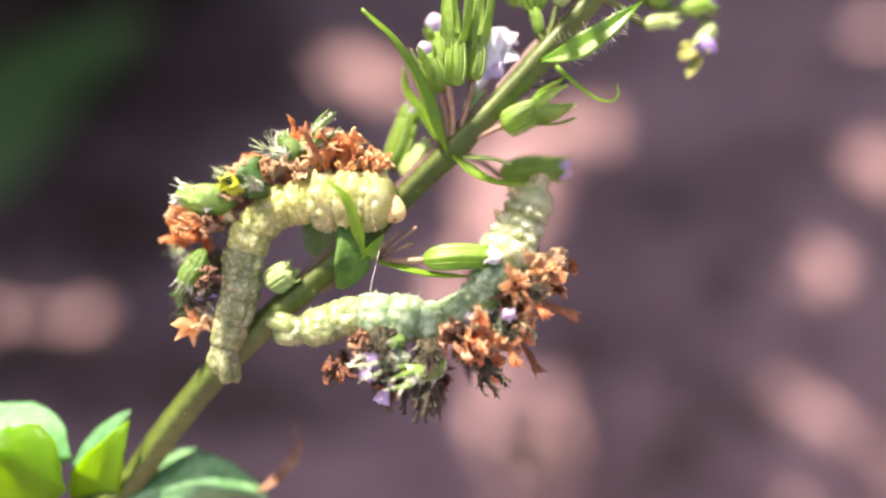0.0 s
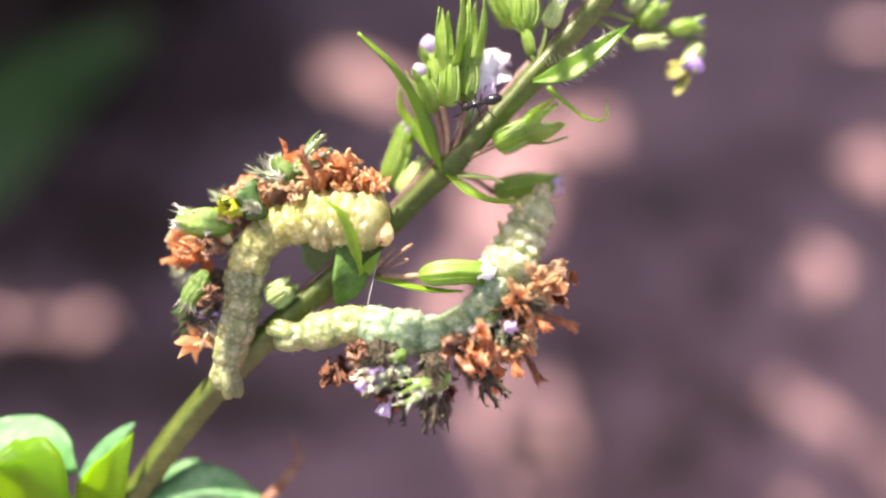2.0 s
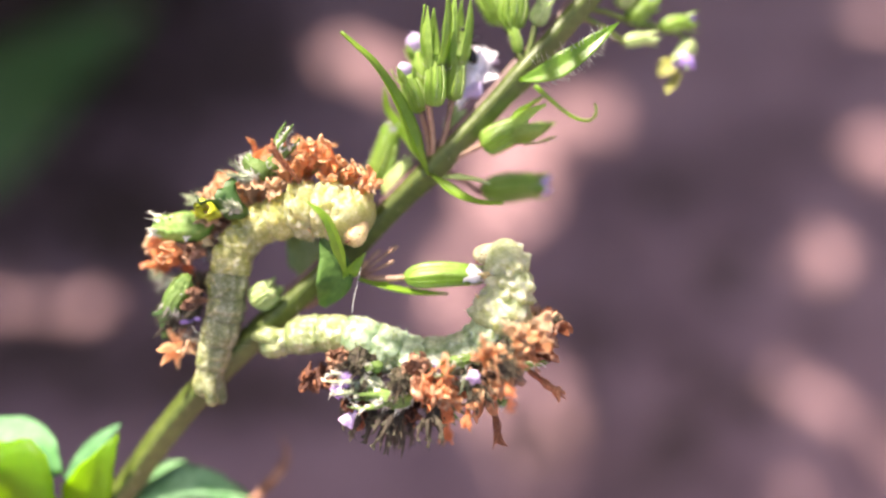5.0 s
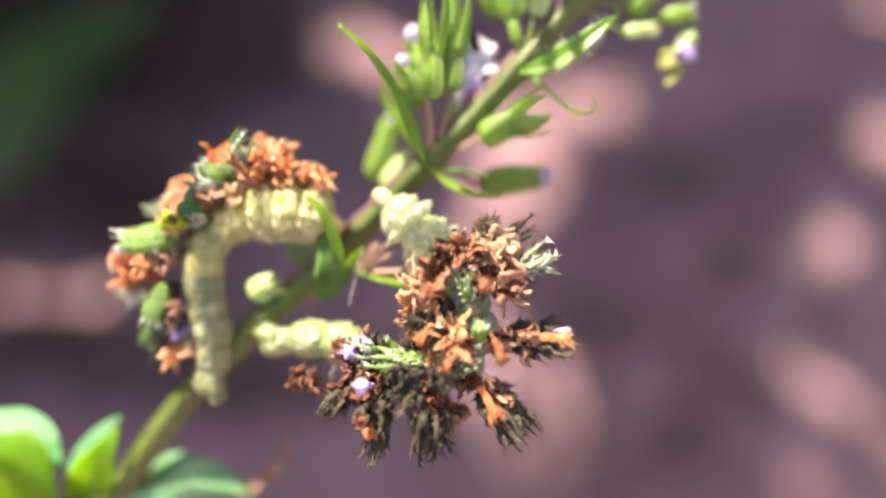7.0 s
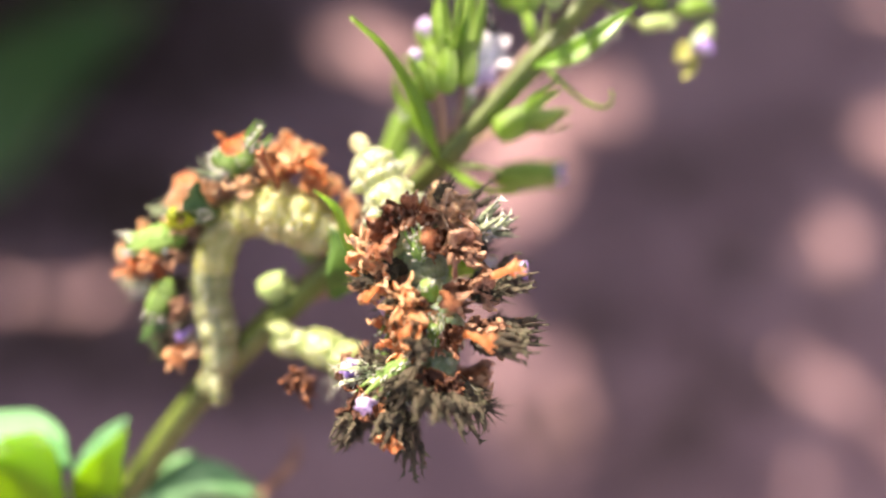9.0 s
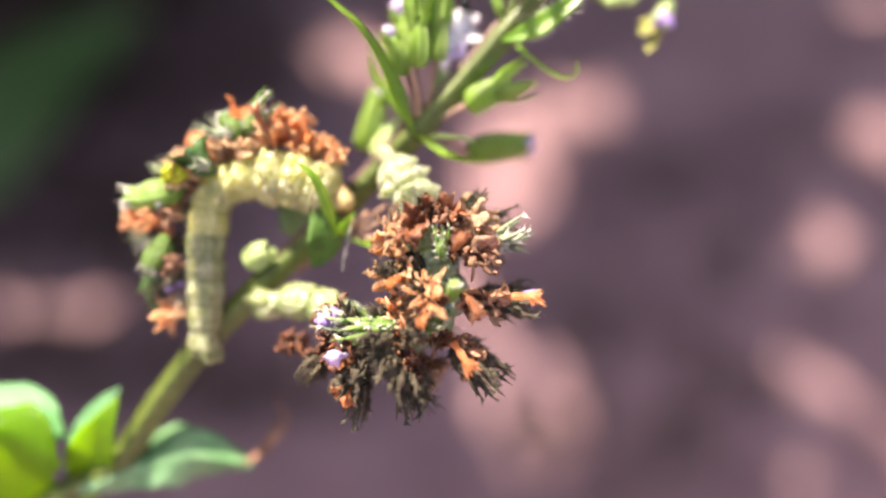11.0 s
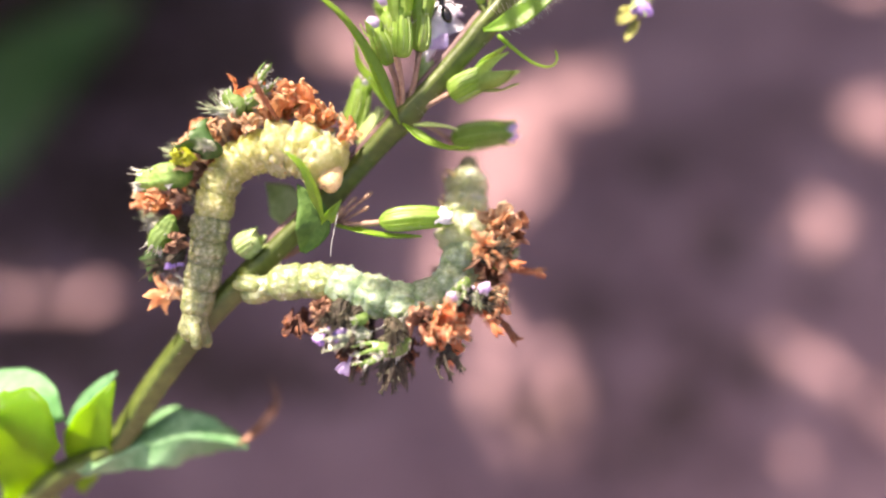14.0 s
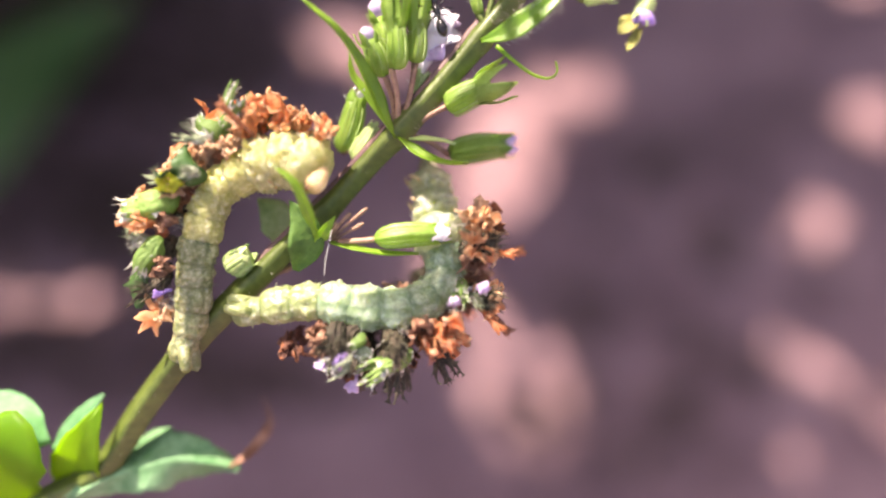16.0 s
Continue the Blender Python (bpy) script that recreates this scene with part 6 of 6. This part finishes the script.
    bend(RIGHT_KEYS, 4.0, 1, -0.2, ((-10.23, -4.76, 1.0), (-7.21, -3.76, 1.2), (-4.36, -3.53, 1.4), (-1.47, -4.37, 1.4), (1.41, -4.89, 1.6), (3.75, -3.5, 1.8), (5.08, -1.46, 1.8), (5.64, 0.32, 1.6), (4.73, 1.94, 1.8), (2.65, 2.45, 2.0)))
    bend(RIGHT_KEYS, 4.2, 1, -0.2, ((-10.3, -4.83, 1.0), (-7.27, -3.72, 1.2), (-4.35, -3.52, 1.4), (-1.46, -4.43, 1.4), (1.43, -4.95, 1.6), (3.95, -3.49, 1.8), (5.21, -1.52, 1.8), (5.77, 0.26, 1.6), (5.11, 1.64, 1.8), (3.16, 1.72, 2.0)))
    bend(RIGHT_KEYS, 4.7, 1, -0.2, ((-10.19, -5.17, 1.0), (-7.13, -4.23, 1.2), (-4.18, -4.29, 1.4), (-1.26, -5.25, 1.4), (1.65, -5.74, 1.6), (4.19, -4.55, 1.8), (5.46, -2.56, 1.8), (6.02, -0.59, 1.6), (5.21, 0.69, 1.8), (3.4, 0.59, 2.0)))
    bend(RIGHT_KEYS, 6.0, 1, 1.2, ((-10.06, -5.12, 1.0), (-7.05, -4.36, 1.3), (-4.06, -4.85, 1.8), (-1.12, -6.15, 2.8), (1.72, -5.83, 3.7), (3.63, -3.7, 4.1), (3.3, -1.62, 4.1), (2.11, 0.45, 4.1), (0.22, 1.83, 3.9), (-1.68, 2.54, 3.7)), tail_face=0.3)
    bend(RIGHT_KEYS, 6.8, 1, 2.2, ((-10.1, -5.12, 1.0), (-7.5, -4.79, 1.4), (-4.59, -5.28, 1.9), (-1.36, -6.94, 2.8), (2.05, -6.81, 3.6), (3.72, -4.49, 4.0), (2.72, -1.38, 3.9), (1.35, 0.69, 3.4), (-0.23, 1.92, 3.0), (-2.36, 3.35, 2.6)), tail_face=-0.1)
    bend(RIGHT_KEYS, 7.0, 1, 2.2, ((-10.24, -5.47, 1.0), (-7.57, -5.04, 1.4), (-5.01, -5.34, 1.9), (-1.76, -6.98, 2.8), (1.65, -6.66, 3.6), (3.25, -4.15, 4.0), (2.13, -0.87, 3.9), (0.64, 1.12, 3.4), (-1.12, 2.87, 3.0), (-3.26, 4.79, 2.6)), tail_face=-0.1)
    bend(RIGHT_KEYS, 7.2, 1, 2.3, ((-10.26, -5.32, 1.0), (-7.54, -4.93, 1.4), (-4.93, -5.47, 1.9), (-2.0, -7.1, 2.8), (1.17, -6.59, 3.6), (2.62, -3.93, 4.0), (1.61, -0.51, 3.9), (0.69, 1.88, 3.4), (-0.35, 4.31, 3.0), (-1.64, 7.2, 2.6)), tail_face=-0.1)
    bend(RIGHT_KEYS, 7.35, 1, 2.4, ((-10.34, -5.21, 1.0), (-7.52, -4.97, 1.4), (-4.94, -5.61, 1.9), (-2.03, -7.22, 2.8), (1.02, -6.6, 3.6), (2.32, -3.96, 4.0), (1.48, -0.49, 3.9), (0.64, 1.88, 3.4), (-0.22, 4.47, 3.0), (-1.26, 7.36, 2.6)), tail_face=-0.1)
    bend(RIGHT_KEYS, 7.5, 1, 2.4, ((-10.49, -5.18, 1.0), (-7.51, -4.93, 1.4), (-5.01, -5.75, 1.9), (-2.2, -7.34, 2.8), (0.79, -6.65, 3.6), (1.91, -4.02, 4.0), (0.74, -0.81, 3.9), (-0.61, 1.55, 3.4), (-1.98, 4.12, 3.0), (-3.65, 7.0, 2.6)), tail_face=-0.1)
    bend(RIGHT_KEYS, 7.8, 1, 2.5, ((-10.56, -5.23, 1.0), (-7.67, -5.09, 1.4), (-5.19, -5.88, 1.9), (-2.39, -7.34, 2.8), (0.58, -6.57, 3.6), (1.59, -3.95, 4.0), (0.69, -0.26, 3.9), (-0.14, 2.24, 3.4), (-0.82, 4.78, 3.0), (-1.61, 7.52, 2.6)), tail_face=-0.1)
    bend(RIGHT_KEYS, 8.2, 1, 2.6, ((-10.47, -5.31, 1.0), (-7.73, -5.23, 1.4), (-5.27, -6.01, 1.9), (-2.5, -7.36, 2.8), (0.43, -6.48, 3.6), (1.36, -3.85, 4.0), (0.7, 0.02, 3.9), (-0.03, 2.82, 3.4), (-0.46, 4.99, 3.0), (-1.04, 7.52, 2.6)), tail_face=-0.1)
    bend(RIGHT_KEYS, 8.5, 1, 2.6, ((-10.36, -5.2, 1.0), (-7.65, -5.11, 1.4), (-5.22, -5.88, 1.9), (-2.48, -7.23, 2.8), (0.42, -6.35, 3.6), (1.33, -3.78, 4.0), (0.68, 0.15, 3.9), (-0.1, 3.24, 3.4), (-0.57, 5.71, 3.0), (-1.1, 8.87, 2.6)), tail_face=-0.1)
    bend(RIGHT_KEYS, 8.8, 1, 2.6, ((-10.35, -5.23, 1.0), (-7.98, -5.31, 1.4), (-5.79, -6.22, 1.9), (-3.16, -7.61, 2.8), (-0.38, -6.76, 3.6), (0.48, -4.15, 4.0), (-0.33, -0.13, 3.9), (-1.67, 3.04, 3.4), (-2.69, 5.58, 3.0), (-3.96, 9.01, 2.6)), tail_face=-0.1)
    bend(RIGHT_KEYS, 9.1, 1, 2.6, ((-10.15, -5.42, 1.0), (-7.96, -5.45, 1.4), (-5.87, -6.2, 2.2), (-3.38, -7.52, 3.2), (-0.65, -6.8, 4.2), (0.31, -4.54, 4.8), (-0.55, -0.91, 4.8), (-2.07, 1.6, 4.2), (-3.61, 4.34, 3.6), (-5.54, 7.39, 3.0)), tail_face=0.1)
    bend(RIGHT_KEYS, 9.3, 1, 2.6, ((-10.33, -5.28, 1.0), (-8.11, -5.26, 1.4), (-5.89, -6.05, 2.2), (-3.24, -7.42, 3.2), (-0.45, -6.8, 4.2), (0.53, -4.62, 4.8), (-0.42, -1.56, 4.8), (-2.29, 0.65, 4.2), (-4.37, 3.27, 3.6), (-6.83, 6.49, 3.0)), tail_face=0.3)
    bend(RIGHT_KEYS, 9.5, 1, 2.6, ((-10.28, -5.19, 1.0), (-8.09, -5.34, 1.4), (-5.95, -6.17, 2.2), (-3.24, -7.44, 3.2), (-0.35, -7.0, 4.2), (0.76, -5.02, 4.8), (0.1, -2.45, 4.8), (-1.6, -0.3, 4.2), (-4.07, 2.09, 3.6), (-7.05, 4.8, 3.0)), tail_face=0.4)
    bend(RIGHT_KEYS, 9.7, 1, 2.6, ((-10.34, -5.02, 1.0), (-8.12, -5.3, 1.4), (-5.99, -6.28, 2.2), (-3.32, -7.64, 3.2), (-0.42, -7.28, 4.2), (0.7, -5.37, 4.8), (0.25, -3.04, 4.8), (-1.38, -1.13, 4.2), (-3.97, 0.58, 3.6), (-7.11, 2.3, 3.0)), tail_face=0.4)
    bend(RIGHT_KEYS, 10.8, 1, 2.0, ((-10.37, -5.18, 1.0), (-7.83, -4.84, 1.4), (-5.54, -5.78, 1.9), (-2.9, -7.39, 2.8), (0.05, -6.82, 3.6), (1.54, -4.69, 4.0), (1.26, -2.21, 3.9), (0.42, 0.29, 3.2), (-0.83, 2.52, 2.4), (-2.62, 4.79, 2.0)), tail_face=-0.2)
    bend(RIGHT_KEYS, 11.8, 1, 1.0, ((-10.22, -5.67, 1.0), (-7.27, -4.77, 1.3), (-4.58, -4.64, 1.6), (-1.54, -5.95, 2.4), (1.44, -5.96, 3.1), (3.31, -3.79, 3.7), (3.2, -1.27, 3.7), (2.91, 1.26, 3.5), (2.81, 4.17, 3.2), (2.1, 7.51, 2.8)), tail_face=-0.4)
    bend(RIGHT_KEYS, 12.0, 1, 0.85, ((-10.37, -5.5, 1.0), (-7.52, -4.75, 1.3), (-4.81, -4.57, 1.6), (-1.91, -5.84, 2.2), (1.09, -6.07, 2.9), (3.27, -4.48, 3.4), (4.02, -2.33, 3.4), (3.9, 0.03, 3.2), (4.58, 2.38, 3.0), (6.07, 5.21, 2.5)), tail_face=-0.4)
    bend(RIGHT_KEYS, 12.3, 1, 0.55, ((-10.37, -5.35, 1.0), (-7.58, -4.75, 1.2), (-4.83, -4.6, 1.6), (-2.25, -5.72, 2.1), (0.67, -6.35, 2.6), (3.17, -5.19, 3.0), (4.36, -3.02, 3.0), (4.31, -0.56, 2.8), (4.97, 2.0, 2.6), (6.7, 4.89, 2.2)), tail_face=-0.4)
    bend(RIGHT_KEYS, 12.5, 1, 0.4, ((-10.37, -5.3, 1.0), (-7.61, -4.82, 1.2), (-4.86, -4.7, 1.6), (-2.39, -5.72, 2.0), (0.43, -6.54, 2.4), (3.08, -5.67, 2.8), (4.47, -3.49, 2.8), (4.39, -0.89, 2.6), (4.14, 2.1, 2.4), (5.4, 5.44, 2.0)), tail_face=-0.4)
    bend(RIGHT_KEYS, 13.0, 1, 0.1, ((-10.56, -5.56, 1.0), (-7.78, -4.67, 1.2), (-5.05, -4.56, 1.5), (-2.39, -5.39, 1.7), (0.44, -5.86, 1.8), (3.11, -5.18, 2.0), (5.07, -3.38, 1.7), (6.14, -0.96, 1.0), (6.9, 1.94, -0.2), (8.8, 5.51, -1.3)), tail_face=-0.4)
    bend(RIGHT_KEYS, 13.3, 1, 0.0, ((-10.54, -5.38, 1.0), (-7.76, -4.61, 1.2), (-5.03, -4.57, 1.5), (-2.39, -5.49, 1.6), (0.37, -6.11, 1.7), (3.01, -5.59, 1.8), (4.98, -3.78, 1.4), (6.1, -1.28, 0.7), (6.94, 1.64, -0.5), (8.81, 4.9, -1.6)), tail_face=-0.4)
    bend(RIGHT_KEYS, 13.5, 1, -0.2, ((-10.52, -5.25, 1.0), (-7.75, -4.56, 1.2), (-5.03, -4.64, 1.4), (-2.39, -5.68, 1.5), (0.25, -6.54, 1.5), (2.74, -6.26, 1.4), (4.72, -4.65, 0.8), (5.51, -2.2, -0.2), (5.39, 0.58, -1.4), (5.54, 3.65, -2.4)))
    bend(RIGHT_KEYS, 14.0, 1, -0.3, ((-10.47, -5.25, 1.0), (-7.67, -4.56, 1.2), (-4.93, -4.64, 1.4), (-2.26, -5.58, 1.5), (0.41, -6.17, 1.5), (2.93, -5.64, 1.2), (4.29, -3.57, 0.3), (4.56, -1.16, -0.9), (4.85, 1.49, -2.4), (5.49, 4.18, -4.0)))
    bend(RIGHT_KEYS, 14.5, 1, -0.4, ((-10.26, -5.35, 1.0), (-7.51, -4.68, 1.2), (-4.82, -4.76, 1.4), (-2.19, -5.61, 1.5), (0.45, -5.91, 1.4), (2.67, -5.17, 0.8), (3.76, -2.95, -0.2), (3.71, -0.44, -1.2), (3.15, 1.87, -2.6), (2.48, 4.05, -4.0)))
    bend(RIGHT_KEYS, 15.0, 1, -0.5, ((-10.28, -5.61, 1.0), (-7.37, -4.77, 1.2), (-4.71, -4.67, 1.4), (-2.12, -5.52, 1.5), (0.47, -5.83, 1.3), (2.76, -4.85, 0.6), (3.31, -2.63, -0.3), (2.79, -0.09, -1.2), (1.76, 2.37, -2.6), (0.78, 5.24, -4.0)))
    bend(RIGHT_KEYS, 16.0, 1, -0.6, ((-10.46, -5.33, 1.0), (-7.56, -4.79, 1.2), (-4.9, -4.68, 1.4), (-2.3, -5.15, 1.5), (0.29, -5.28, 1.3), (2.56, -4.69, 0.6), (3.4, -2.7, -0.3), (2.91, -0.3, -1.2), (2.64, 2.21, -2.6), (2.38, 5.33, -4.0)))
    for rings, keys in ((LEFT, LEFT_KEYS), (RIGHT, RIGHT_KEYS)):
        for i, ring in enumerate(rings):
            walk(ring, [(t, poses[i]) for t, poses in keys])
    walk(ANT, [(t, BASE @ m) for t, m in (
        (0.0, pose(0.00725, 0.01123, -0.00240, 0, 0, 100.0)),
        (0.7, pose(0.00705, 0.01121, -0.00130, 0, 0, 100.0)),
        (0.9, pose(0.00651, 0.01125, 0.00100, 0, 0, 95.0)),
        (1.1, pose(0.00518, 0.01088, 0.00140, 0, 0, 100.0)),
        (1.3, pose(0.00431, 0.01090, 0.00140, 0, 0, 101.0)),
        (1.7, pose(0.00317, 0.01026, 0.00140, 0, 0, 105.0)),
        (2.1, pose(0.00289, 0.01053, 0.00140, 0, 0, 105.0)),
        (2.3, pose(0.00305, 0.01044, 0.00130, 0, 0, 105.0)),
        (2.5, pose(0.00297, 0.01078, 0.00100, 0, 0, 100.0)),
        (2.7, pose(0.00272, 0.01089, 0.00040, 0, 0, 95.0)),
        (3.1, pose(0.00302, 0.01267, -0.00160, 0, 0, 40.0)),
        (4.2, pose(0.00315, 0.01481, -0.00040, 0, 0, 15.0)),
        (4.7, pose(0.00294, 0.01448, -0.00020, 0, 0, 20.0)),
        (7.0, pose(0.00320, 0.01475, -0.00020, 0, 0, 20.0)),
        (8.0, pose(0.00306, 0.01451, -0.00020, 0, 0, 10.0)),
        (8.5, pose(0.00317, 0.01472, -0.00020, 0, 0, 10.0)),
        (9.5, pose(0.00380, 0.01600, -0.00020, 0, 0, 10.0)),
        (12.0, pose(0.00372, 0.01495, -0.00020, 0, 0, 10.0)),
        (14.5, pose(0.00355, 0.01377, 0.00040, 0, 0, 20.0)),
        (16.0, pose(0.00353, 0.01363, 0.00100, 0, 0, 15.0)),
    )])


motions()
